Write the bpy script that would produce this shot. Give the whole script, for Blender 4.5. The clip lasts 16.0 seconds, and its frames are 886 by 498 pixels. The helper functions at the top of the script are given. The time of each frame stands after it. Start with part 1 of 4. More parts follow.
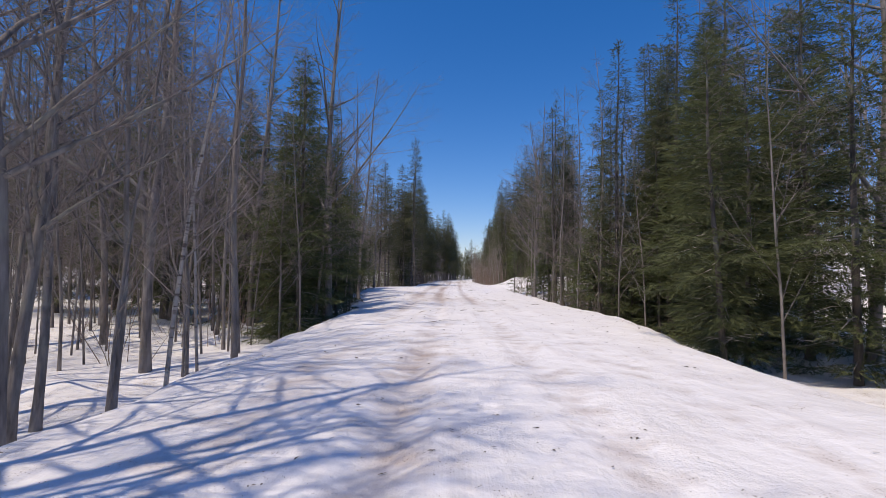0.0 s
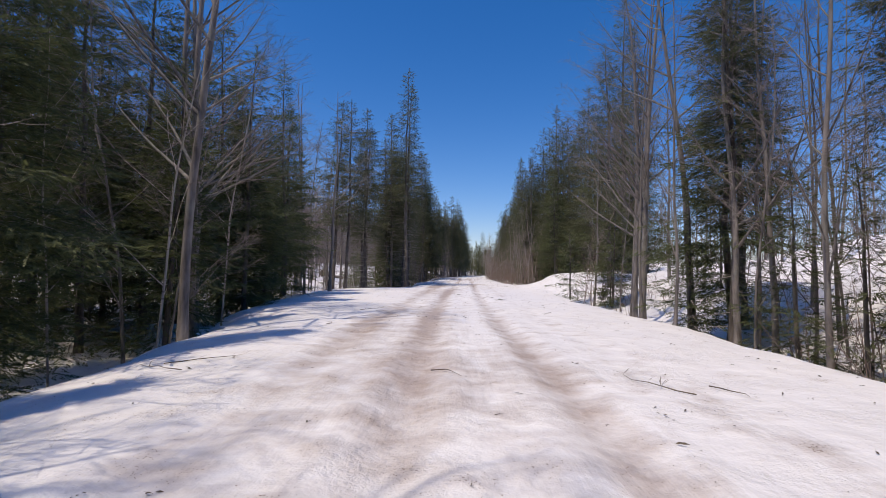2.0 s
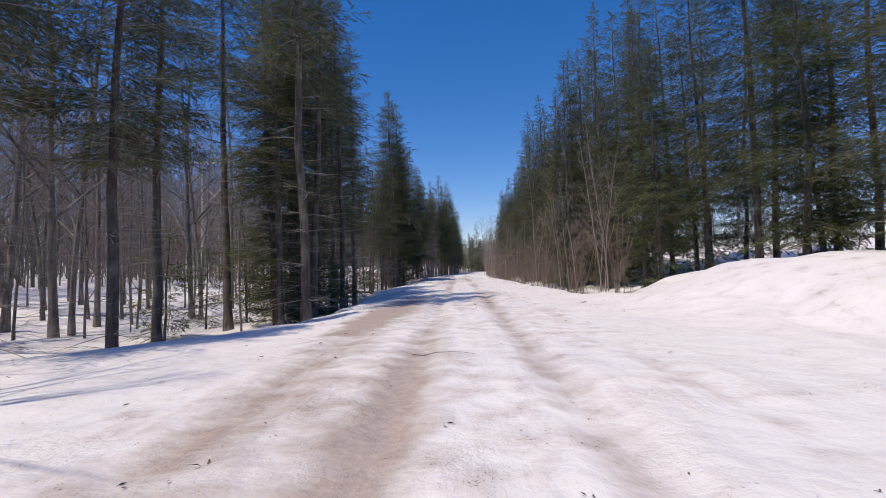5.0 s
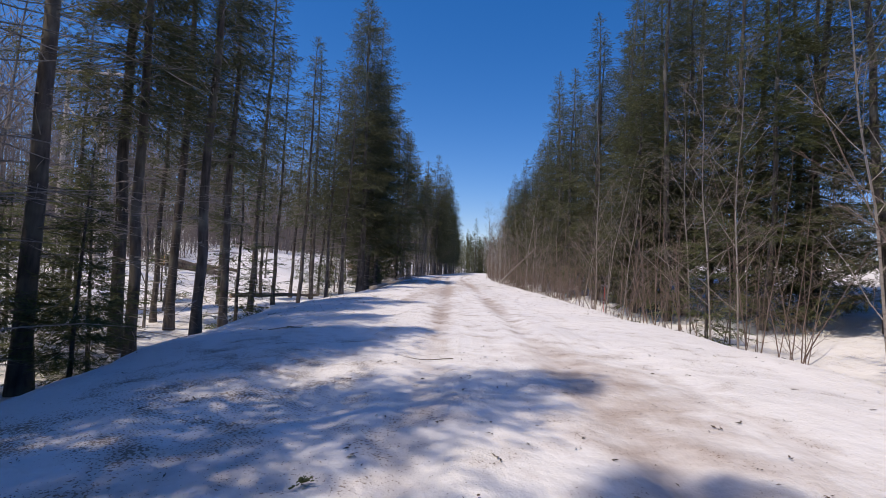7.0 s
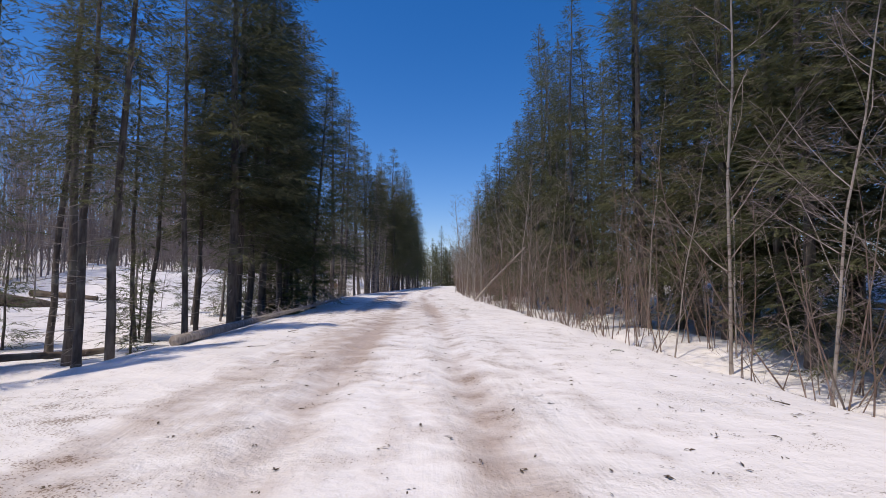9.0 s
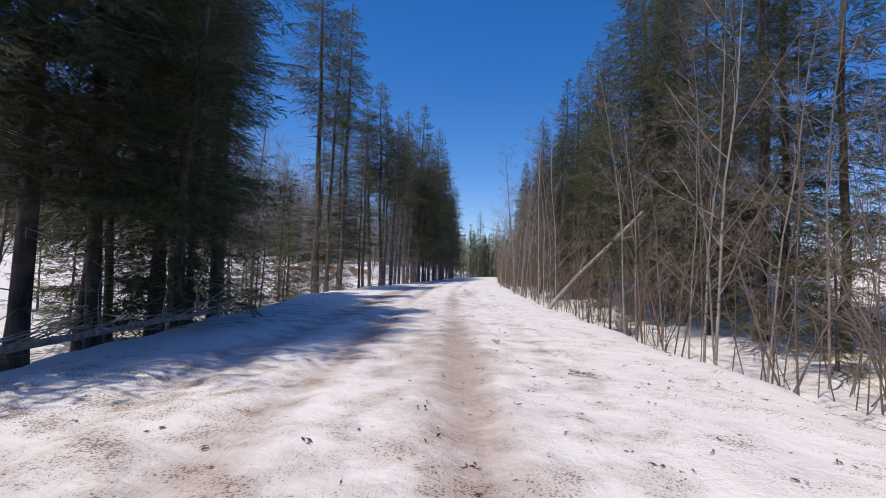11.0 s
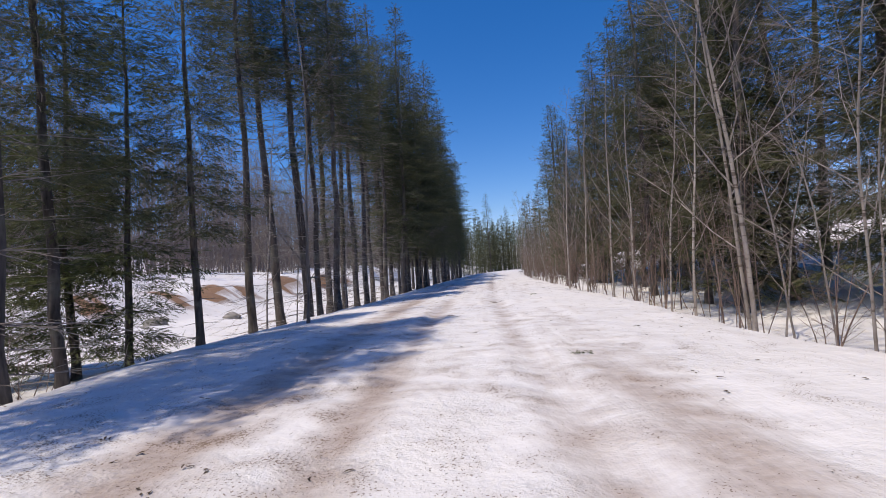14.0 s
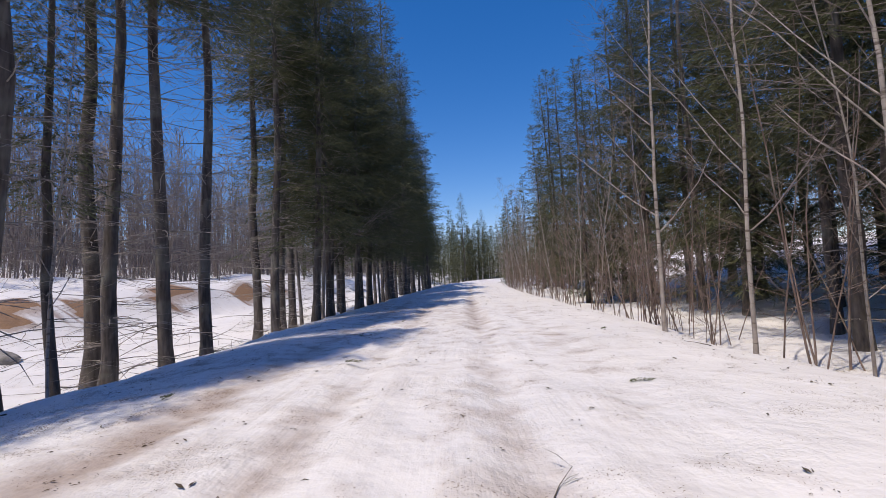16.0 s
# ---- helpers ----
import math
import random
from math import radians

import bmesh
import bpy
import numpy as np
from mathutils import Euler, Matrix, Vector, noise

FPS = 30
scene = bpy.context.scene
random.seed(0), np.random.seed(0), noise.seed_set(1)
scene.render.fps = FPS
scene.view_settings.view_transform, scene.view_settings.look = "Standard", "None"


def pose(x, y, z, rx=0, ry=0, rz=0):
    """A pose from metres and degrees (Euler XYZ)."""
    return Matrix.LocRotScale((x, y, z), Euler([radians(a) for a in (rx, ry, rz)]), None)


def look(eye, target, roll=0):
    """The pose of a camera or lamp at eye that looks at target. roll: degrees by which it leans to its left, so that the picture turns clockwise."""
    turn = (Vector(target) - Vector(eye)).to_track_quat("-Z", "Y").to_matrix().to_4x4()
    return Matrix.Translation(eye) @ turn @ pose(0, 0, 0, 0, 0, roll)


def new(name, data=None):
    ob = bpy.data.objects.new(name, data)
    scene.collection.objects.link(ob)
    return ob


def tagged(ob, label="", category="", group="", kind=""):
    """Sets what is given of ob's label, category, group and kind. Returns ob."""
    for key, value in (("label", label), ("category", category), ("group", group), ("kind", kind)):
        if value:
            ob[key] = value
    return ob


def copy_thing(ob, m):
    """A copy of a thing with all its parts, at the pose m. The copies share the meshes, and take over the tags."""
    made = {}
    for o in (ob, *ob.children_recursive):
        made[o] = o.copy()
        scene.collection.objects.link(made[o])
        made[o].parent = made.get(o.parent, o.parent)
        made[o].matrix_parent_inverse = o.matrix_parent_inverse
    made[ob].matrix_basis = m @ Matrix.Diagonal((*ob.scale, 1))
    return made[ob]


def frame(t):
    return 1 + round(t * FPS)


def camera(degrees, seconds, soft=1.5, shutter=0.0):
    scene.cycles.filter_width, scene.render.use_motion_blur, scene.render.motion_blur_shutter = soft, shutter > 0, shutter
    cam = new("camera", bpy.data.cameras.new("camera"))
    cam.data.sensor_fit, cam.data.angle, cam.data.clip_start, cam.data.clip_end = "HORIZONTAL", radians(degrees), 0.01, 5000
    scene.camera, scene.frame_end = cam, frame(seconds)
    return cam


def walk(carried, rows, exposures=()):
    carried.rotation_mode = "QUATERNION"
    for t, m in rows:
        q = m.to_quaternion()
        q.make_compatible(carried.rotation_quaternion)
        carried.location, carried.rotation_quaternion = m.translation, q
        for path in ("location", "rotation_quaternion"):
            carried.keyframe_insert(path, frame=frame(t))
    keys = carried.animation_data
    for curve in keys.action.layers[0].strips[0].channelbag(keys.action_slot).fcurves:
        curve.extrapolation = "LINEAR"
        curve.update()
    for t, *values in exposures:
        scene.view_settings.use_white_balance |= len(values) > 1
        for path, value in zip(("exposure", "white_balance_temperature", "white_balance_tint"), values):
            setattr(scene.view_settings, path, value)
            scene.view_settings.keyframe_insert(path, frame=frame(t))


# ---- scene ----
cam = camera(86.0, 16.0, soft=0.7, shutter=0.0)
walk(cam, [
    (0.0, pose(-0.057, -0.015, 1.152, 93.31, -0.77, -1.03)),
    (0.5, pose(0.224, 4.823, 1.114, 93.43, -1.21, -1.28)),
    (1.0, pose(0.411, 9.633, 1.119, 93.72, -1.15, -2.61)),
    (1.5, pose(0.500, 14.350, 1.143, 93.40, -0.54, -0.86)),
    (2.0, pose(0.565, 18.847, 1.136, 92.80, -0.95, 0.07)),
    (2.5, pose(0.515, 23.064, 1.144, 93.48, 0.15, -0.69)),
    (3.0, pose(0.614, 27.264, 1.156, 92.60, 1.01, -1.15)),
    (3.5, pose(0.800, 31.320, 1.150, 93.57, 2.67, -0.57)),
    (6.0, pose(1.657, 52.392, 1.134, 91.91, -0.62, -1.66)),
    (6.5, pose(1.765, 56.682, 1.157, 92.30, -1.99, -1.96)),
    (7.0, pose(1.843, 61.005, 1.156, 92.28, -2.89, -1.61)),
    (7.5, pose(2.191, 64.787, 1.093, 92.63, -2.10, -2.06)),
    (8.0, pose(2.450, 68.068, 1.144, 92.75, -0.91, -2.56)),
    (8.5, pose(2.844, 71.226, 1.132, 93.62, -1.09, -4.83)),
    (9.0, pose(3.318, 74.640, 1.174, 93.97, -0.48, -5.54)),
    (11.5, pose(4.416, 92.756, 1.143, 92.51, -1.18, 0.46)),
    (12.0, pose(4.367, 96.687, 1.159, 93.05, 0.57, 2.02)),
    (12.5, pose(4.493, 100.780, 1.120, 93.41, 2.69, 2.60)),
    (13.0, pose(4.334, 104.534, 1.177, 93.15, 3.57, 1.53)),
    (13.5, pose(4.487, 108.154, 1.132, 92.86, 3.40, 0.00)),
    (14.0, pose(4.659, 111.686, 1.120, 92.47, 3.68, -0.65)),
    (14.5, pose(4.855, 115.143, 1.143, 92.71, 2.64, -2.05)),
    (15.0, pose(5.101, 118.381, 1.134, 93.21, 3.40, -2.59)),
    (15.5, pose(5.470, 121.440, 1.146, 93.24, 3.20, -3.15)),
    (16.0, pose(5.871, 124.494, 1.135, 93.26, 2.90, -3.86)),
], exposures=[(0.0, 0.04, 7900, 12), (9.0, 0.05, 7750, 12), (12.0, 0.10, 7500, 11), (16.0, 0.05, 7650, 12)])

# ---- daylight: a clear spring noon, sun over the left shoulder ----
SUN_HEIGHT, SUN_TURN = radians(66), radians(-130)
world = bpy.data.worlds.new("sky")
scene.world = world
world.use_nodes = True
wt = world.node_tree
sky = wt.nodes.new("ShaderNodeTexSky")
sky.sky_type, sky.sun_disc = "NISHITA", False
sky.sun_elevation, sky.sun_rotation = SUN_HEIGHT, SUN_TURN
sky.altitude, sky.air_density, sky.dust_density, sky.ozone_density = 300, 1.0, 0.6, 3.0
vivid = wt.nodes.new("ShaderNodeHueSaturation")
vivid.inputs["Saturation"].default_value = 1.42
deep = wt.nodes.new("ShaderNodeMix")
deep.data_type, deep.blend_type = "RGBA", "MULTIPLY"
deep.inputs[0].default_value = 1.0
deep.inputs[7].default_value = (0.86, 0.86, 1.12, 1)
wt.links.new(sky.outputs[0], vivid.inputs["Color"])
wt.links.new(vivid.outputs[0], deep.inputs[6])
wt.links.new(deep.outputs[2], wt.nodes["Background"].inputs[0])
wt.nodes["Background"].inputs[1].default_value = 0.14
sun = new("sun", bpy.data.lights.new("sun", "SUN"))
sun.data.energy, sun.data.angle, sun.data.color = 3.0, radians(0.55), (1.0, 0.945, 0.885)
TO_SUN = Vector((math.sin(SUN_TURN) * math.cos(SUN_HEIGHT), math.cos(SUN_TURN) * math.cos(SUN_HEIGHT), math.sin(SUN_HEIGHT)))
sun.matrix_world = look((-60, -30, 90), Vector((-60, -30, 90)) - TO_SUN)


# ---- materials ----
def material(name):
    m = bpy.data.materials.new(name)
    m.use_nodes = True
    nt = m.node_tree
    return m, nt, nt.nodes["Principled BSDF"]


def node(nt, kind, **values):
    n = nt.nodes.new(kind)
    for key, value in values.items():
        n.inputs[key.replace("_", " ")].default_value = value
    return n


def noise_at(nt, scale, detail=4, stretch=(1, 1, 1), space="Object", rough=0.55):
    co = nt.nodes.new("ShaderNodeTexCoord")
    mp = node(nt, "ShaderNodeMapping", Scale=stretch)
    nz = node(nt, "ShaderNodeTexNoise", Scale=scale, Detail=detail, Roughness=rough)
    nt.links.new(co.outputs[space], mp.inputs[0])
    nt.links.new(mp.outputs[0], nz.inputs[0])
    return nz.outputs["Fac"]


def ramp(nt, fac, stops):
    r = nt.nodes.new("ShaderNodeValToRGB")
    e = r.color_ramp.elements
    while len(e) < len(stops):
        e.new(0.5)
    for item, (at, colour) in zip(e, stops):
        item.position = at
        item.color = (*colour, 1) if len(colour) == 3 else colour
    nt.links.new(fac, r.inputs[0])
    return r.outputs[0]


def mix(nt, fac, a, b, mode="MIX"):
    m = nt.nodes.new("ShaderNodeMix")
    m.data_type, m.blend_type = "RGBA", mode
    for value, socket in ((fac, m.inputs[0]), (a, m.inputs[6]), (b, m.inputs[7])):
        if isinstance(value, (int, float)):
            socket.default_value = value
        elif isinstance(value, tuple):
            socket.default_value = (*value, 1)
        else:
            nt.links.new(value, socket)
    return m.outputs[2]


def calc(nt, op, a, b=0.0):
    m = nt.nodes.new("ShaderNodeMath")
    m.operation = op
    for value, socket in ((a, m.inputs[0]), (b, m.inputs[1])):
        if isinstance(value, (int, float)):
            socket.default_value = value
        else:
            nt.links.new(value, socket)
    return m.outputs[0]


def bump(nt, bsdf, height, strength, distance):
    b = node(nt, "ShaderNodeBump", Strength=strength, Distance=distance)
    nt.links.new(height, b.inputs["Height"])
    nt.links.new(b.outputs[0], bsdf.inputs["Normal"])
    return b


def snow_material():
    m, nt, bsdf = material("old_snow")
    soil = nt.nodes.new("ShaderNodeAttribute")
    soil.attribute_name = "soil"
    litter = nt.nodes.new("ShaderNodeAttribute")
    litter.attribute_name = "litter"
    big, mid, fine, grit = noise_at(nt, 0.35, 3), noise_at(nt, 2.2, 5), noise_at(nt, 14, 5), noise_at(nt, 55, 3)
    white = mix(nt, ramp(nt, big, [(0.3, (0, 0, 0)), (0.7, (1, 1, 1))]), (0.80, 0.80, 0.82), (0.88, 0.87, 0.87))
    white = mix(nt, calc(nt, "MULTIPLY", ramp(nt, mid, [(0.45, (0, 0, 0)), (0.75, (1, 1, 1))]), 0.35), white, (0.70, 0.665, 0.655))
    # tread marks and slush ridges drawn out along the road
    across = nt.nodes.new("ShaderNodeAttribute")
    across.attribute_name = "across"
    packed = nt.nodes.new("ShaderNodeAttribute")
    packed.attribute_name = "packed"
    place = nt.nodes.new("ShaderNodeSeparateXYZ")
    nt.links.new(nt.nodes.new("ShaderNodeTexCoord").outputs["Object"], place.inputs[0])
    lane = nt.nodes.new("ShaderNodeCombineXYZ")
    nt.links.new(across.outputs["Fac"], lane.inputs[0])
    nt.links.new(calc(nt, "MULTIPLY", place.outputs[1], 0.07), lane.inputs[1])
    tread = node(nt, "ShaderNodeTexNoise", Scale=3.2, Detail=5, Roughness=0.6)
    nt.links.new(lane.outputs[0], tread.inputs[0])
    tread = tread.outputs["Fac"]
    churned = calc(nt, "MULTIPLY", packed.outputs["Fac"], ramp(nt, noise_at(nt, 0.55, 3), [(0.40, (0.05, 0.05, 0.05)), (0.62, (1, 1, 1))]))
    worn = calc(nt, "MULTIPLY", churned, ramp(nt, tread, [(0.50, (0, 0, 0)), (0.64, (1, 1, 1))]))
    white = mix(nt, calc(nt, "MULTIPLY", worn, 0.4), white, (0.58, 0.53, 0.505))
    # packed, sandy ice in the wheel tracks
    amount = calc(nt, "ADD", soil.outputs["Fac"], calc(nt, "MULTIPLY", calc(nt, "SUBTRACT", mid, 0.5), 1.3))
    dirty = mix(nt, fine, (0.29, 0.215, 0.175), (0.58, 0.495, 0.455))
    white = mix(nt, calc(nt, "MULTIPLY", ramp(nt, amount, [(0.25, (0, 0, 0)), (0.95, (1, 1, 1))]), 0.9), white, dirty)
    earth = ramp(nt, soil.outputs["Fac"], [(0.55, (0, 0, 0)), (0.65, (1, 1, 1))])
    white = mix(nt, calc(nt, "MULTIPLY", earth, calc(nt, "GREATER_THAN", soil.outputs["Fac"], 1.25)), white, mix(nt, fine, (0.20, 0.115, 0.065), (0.40, 0.25, 0.15)))
    # needles, bark crumbs and dead leaves
    crumbs = calc(nt, "ADD", calc(nt, "MULTIPLY", grit, 0.6), calc(nt, "MULTIPLY", mid, 0.4))
    cover = calc(nt, "MULTIPLY", calc(nt, "GREATER_THAN", calc(nt, "ADD", crumbs, calc(nt, "MULTIPLY", litter.outputs["Fac"], 0.22)), 0.66), 0.8)
    white = mix(nt, cover, white, mix(nt, fine, (0.10, 0.065, 0.04), (0.24, 0.16, 0.10)))
    nt.links.new(white, bsdf.inputs["Base Color"])
    bsdf.inputs["Roughness"].default_value = 0.62
    bsdf.inputs["Specular IOR Level"].default_value = 0.3
    # crusty where `rough` is high, windblown and smooth elsewhere
    rough = ramp(nt, noise_at(nt, 0.8, 3), [(0.42, (0.12, 0.12, 0.12)), (0.66, (1, 1, 1))])
    relief = calc(nt, "ADD", calc(nt, "MULTIPLY", mid, 0.7), calc(nt, "MULTIPLY", rough, calc(nt, "ADD", calc(nt, "MULTIPLY", fine, 0.34), calc(nt, "MULTIPLY", grit, 0.12))))
    relief = calc(nt, "ADD", relief, calc(nt, "MULTIPLY", churned, calc(nt, "MULTIPLY", tread, 0.45)))
    bump(nt, bsdf, relief, 0.8, 0.12)
    return m


def bark_material(name, dark, light, scale=9, stretch=(1, 1, 0.18), bands=None):
    m, nt, bsdf = material(name)
    n = noise_at(nt, scale, 6, stretch)
    patch = noise_at(nt, 1.3, 3)
    colour = ramp(nt, n, [(0.32, dark), (0.66, light)])
    colour = mix(nt, calc(nt, "MULTIPLY", ramp(nt, patch, [(0.5, (0, 0, 0)), (0.68, (1, 1, 1))]), 0.55), colour, (0.30, 0.30, 0.25))
    if bands:
        rings = noise_at(nt, 5, 4, (0.6, 0.6, 3.5))
        colour = mix(nt, ramp(nt, rings, [(0.56, (0, 0, 0)), (0.64, (1, 1, 1))]), colour, bands)
    info = nt.nodes.new("ShaderNodeObjectInfo")
    colour = mix(nt, calc(nt, "MULTIPLY", info.outputs["Random"], 0.45), colour, mix(nt, 0.5, colour, dark))
    nt.links.new(colour, bsdf.inputs["Base Color"])
    bsdf.inputs["Roughness"].default_value = 0.85
    bump(nt, bsdf, n, 0.8, 0.02)
    return m


def needle_material(name, dark, light, tip):
    m, nt, bsdf = material(name)
    geo = nt.nodes.new("ShaderNodeNewGeometry")
    info = nt.nodes.new("ShaderNodeObjectInfo")
    patch = noise_at(nt, 0.9, 3)
    colour = mix(nt, geo.outputs["Random Per Island"], dark, light)
    colour = mix(nt, calc(nt, "MULTIPLY", ramp(nt, patch, [(0.45, (0, 0, 0)), (0.75, (1, 1, 1))]), 0.6), colour, tip)
    colour = mix(nt, calc(nt, "MULTIPLY", info.outputs["Random"], 0.35), colour, (0.10, 0.10, 0.05))
    nt.links.new(colour, bsdf.inputs["Base Color"])
    bsdf.inputs["Roughness"].default_value = 0.55
    bsdf.inputs["Specular IOR Level"].default_value = 0.35
    thin = nt.nodes.new("ShaderNodeBsdfTranslucent")
    nt.links.new(colour, thin.inputs[0])
    both = node(nt, "ShaderNodeMixShader", Fac=0.40)
    nt.links.new(bsdf.outputs[0], both.inputs[1])
    nt.links.new(thin.outputs[0], both.inputs[2])
    # the gaps between the needles of a spray
    gaps = nt.nodes.new("ShaderNodeBsdfTransparent")
    combed = node(nt, "ShaderNodeMixShader")
    nt.links.new(calc(nt, "GREATER_THAN", noise_at(nt, 42, 2), 0.49), combed.inputs[0])
    nt.links.new(gaps.outputs[0], combed.inputs[1])
    nt.links.new(both.outputs[0], combed.inputs[2])
    nt.links.new(combed.outputs[0], nt.nodes["Material Output"].inputs[0])
    return m


SNOW = snow_material()
BARK_SPRUCE = bark_material("spruce_bark", (0.045, 0.037, 0.033), (0.155, 0.132, 0.118), 12)
BARK_GREY = bark_material("grey_hardwood_bark", (0.085, 0.074, 0.068), (0.29, 0.255, 0.235), 9)
BARK_PALE = bark_material("pale_birch_bark", (0.24, 0.205, 0.18), (0.46, 0.41, 0.37), 7, (1, 1, 0.4), (0.13, 0.10, 0.085))
BARK_SAPLING = bark_material("sapling_bark", (0.12, 0.08, 0.064), (0.30, 0.222, 0.19), 14)
TWIG_GREY = bark_material("grey_twig_bark", (0.14, 0.11, 0.102), (0.31, 0.26, 0.243), 14)
TWIG_DEAD = bark_material("dead_twig_bark", (0.18, 0.15, 0.135), (0.42, 0.38, 0.35), 16)
NEEDLE_SPRUCE = needle_material("spruce_needles", (0.068, 0.078, 0.042), (0.140, 0.150, 0.076), (0.180, 0.184, 0.092))
NEEDLE_FIR = needle_material("fir_needles", (0.064, 0.082, 0.038), (0.135, 0.160, 0.066), (0.175, 0.195, 0.080))


# ---- shapes ----
class Shape:
    """Gathers rings, blades and slabs into one mesh."""

    def __init__(self):
        self.points, self.quads, self.count = [], [], 0

    def tube(self, path, radii, sides=6):
        path, radii = np.asarray(path, float), np.asarray(radii, float)
        along = np.gradient(path, axis=0)
        along /= np.linalg.norm(along, axis=1)[:, None] + 1e-9
        ref = np.where(np.abs(along[:, 2:3]) > 0.8, np.array([[1.0, 0, 0]]), np.array([[0, 0, 1.0]]))
        ref = np.repeat(ref[:1], len(path), axis=0)
        a = np.cross(along, ref)
        a /= np.linalg.norm(a, axis=1)[:, None] + 1e-9
        b = np.cross(along, a)
        turn = np.arange(sides) * 2 * math.pi / sides
        rings = path[:, None] + radii[:, None, None] * (np.cos(turn)[None, :, None] * a[:, None] + np.sin(turn)[None, :, None] * b[:, None])
        self.points.append(rings.reshape(-1, 3))
        i = np.arange(len(path) - 1)[:, None] * sides + np.arange(sides)[None]
        j = np.arange(len(path) - 1)[:, None] * sides + (np.arange(sides)[None] + 1) % sides
        self.quads.append(np.stack([i, j, j + sides, i + sides], -1).reshape(-1, 4) + self.count)
        self.count += rings.shape[0] * sides

    def blades(self, base, way, flat, length, width):
        """Pointed needle sprays: base points, directions, flat side vectors, lengths, widths."""
        way = way / (np.linalg.norm(way, axis=1)[:, None] + 1e-9)
        side = np.cross(way, flat)
        side /= np.linalg.norm(side, axis=1)[:, None] + 1e-9
        lift = np.cross(side, way)
        mid = base + way * (length * 0.45)[:, None] + lift * (length * 0.06)[:, None]
        p = np.stack([base, mid + side * width[:, None], base + way * length[:, None], mid - side * width[:, None]], 1)
        self.points.append(p.reshape(-1, 3))
        self.quads.append(np.arange(len(base) * 4).reshape(-1, 4) + self.count)
        self.count += len(base) * 4

    def grid(self, points, wide):
        """A sheet of rows of `wide` points each."""
        rows = len(points) // wide
        i = np.arange(rows - 1)[:, None] * wide + np.arange(wide - 1)[None]
        self.points.append(points)
        self.quads.append(np.stack([i, i + 1, i + wide + 1, i + wide], -1).reshape(-1, 4) + self.count)
        self.count += len(points)

    def mesh(self, name, mat, smooth=True):
        me = bpy.data.meshes.new(name)
        pts, quads = np.concatenate(self.points).astype(np.float32), np.concatenate(self.quads).astype(np.int32)
        me.vertices.add(len(pts))
        me.vertices.foreach_set("co", pts.ravel())
        me.loops.add(quads.size)
        me.loops.foreach_set("vertex_index", quads.ravel())
        me.polygons.add(len(quads))
        me.polygons.foreach_set("loop_start", np.arange(len(quads), dtype=np.int32) * 4)
        me.polygons.foreach_set("use_smooth", np.full(len(quads), smooth))
        me.materials.append(mat)
        me.update(calc_edges=True)
        return me


def part(name, shape, mat, parent, label="", smooth=True):
    ob = new(name, shape.mesh(name, mat, smooth))
    ob.parent = parent
    if label:
        tagged(ob, label)
    return ob


# ---- the lie of the land ----
ROAD_Y = [-60, 0, 10, 20, 30, 40, 50, 60, 70, 80, 90, 100, 110, 120, 130, 140, 150, 170, 190, 205, 220, 240, 270, 1500]
ROAD_X = [0.2, 0.3, 0.6, 0.95, 1, 1.3, 1.8, 2.3, 2.8, 3.3, 3.8, 4.1, 4.4, 5, 5.9, 7, 8.1, 10.7, 14, 17.6, 22.5, 31, 47, 800]
LEFT_Y = [-60, 4, 10, 19, 24, 29, 36, 42, 50, 54, 57, 60, 66, 72, 77, 82, 88, 95, 103, 110, 116, 122, 126, 129, 133, 141, 150, 170, 190, 205, 220, 240, 270, 1500]
LEFT_X = [-3.4, -3.2, -3, -2.9, -3.6, -4.2, -5.9, -7.2, -6.8, -3.2, -2, -1.6, -1.8, -2.2, -2.1, -1.5, -0.9, -0.6, -0.9, -1.4, -0.8, -0.2, 0.3, 1, 1.6, 2.7, 4, 6.8, 10, 13.6, 18.5, 27, 43, 795]
RIGHT_Y = [-60, 4, 8, 10, 13, 20, 25, 31, 38, 44, 52, 58, 65, 72, 78, 85, 95, 104, 110, 115, 120, 125, 130, 134, 141, 150, 170, 190, 205, 220, 240, 270, 1500]
RIGHT_X = [3.9, 4.2, 4.6, 4.6, 5.6, 5.9, 5.9, 6.2, 6.2, 6.6, 7, 7, 7.1, 7.8, 7.7, 8.1, 8.4, 8.6, 8.7, 9.1, 9.5, 10, 10.4, 10.6, 11.2, 12.1, 14.6, 18, 21.6, 26.5, 35, 51, 805]


def ease(v):
    v = np.clip(v, 0, 1)
    return v * v * (3 - 2 * v)


LATTICE = np.random.RandomState(5).rand(256, 256)


def lumps(x, y, size):
    """Smooth value noise, -1 to 1, with hollows about `size` metres apart."""
    x, y = np.asarray(x, float) / size, np.asarray(y, float) / size
    i, j = np.floor(x).astype(int), np.floor(y).astype(int)
    fx, fy = ease(x - i), ease(y - j)
    at = lambda a, b: LATTICE[(i + a) % 256, (j + b) % 256]
    return 2 * ((at(0, 0) * (1 - fx) + at(1, 0) * fx) * (1 - fy) + (at(0, 1) * (1 - fx) + at(1, 1) * fx) * fy) - 1


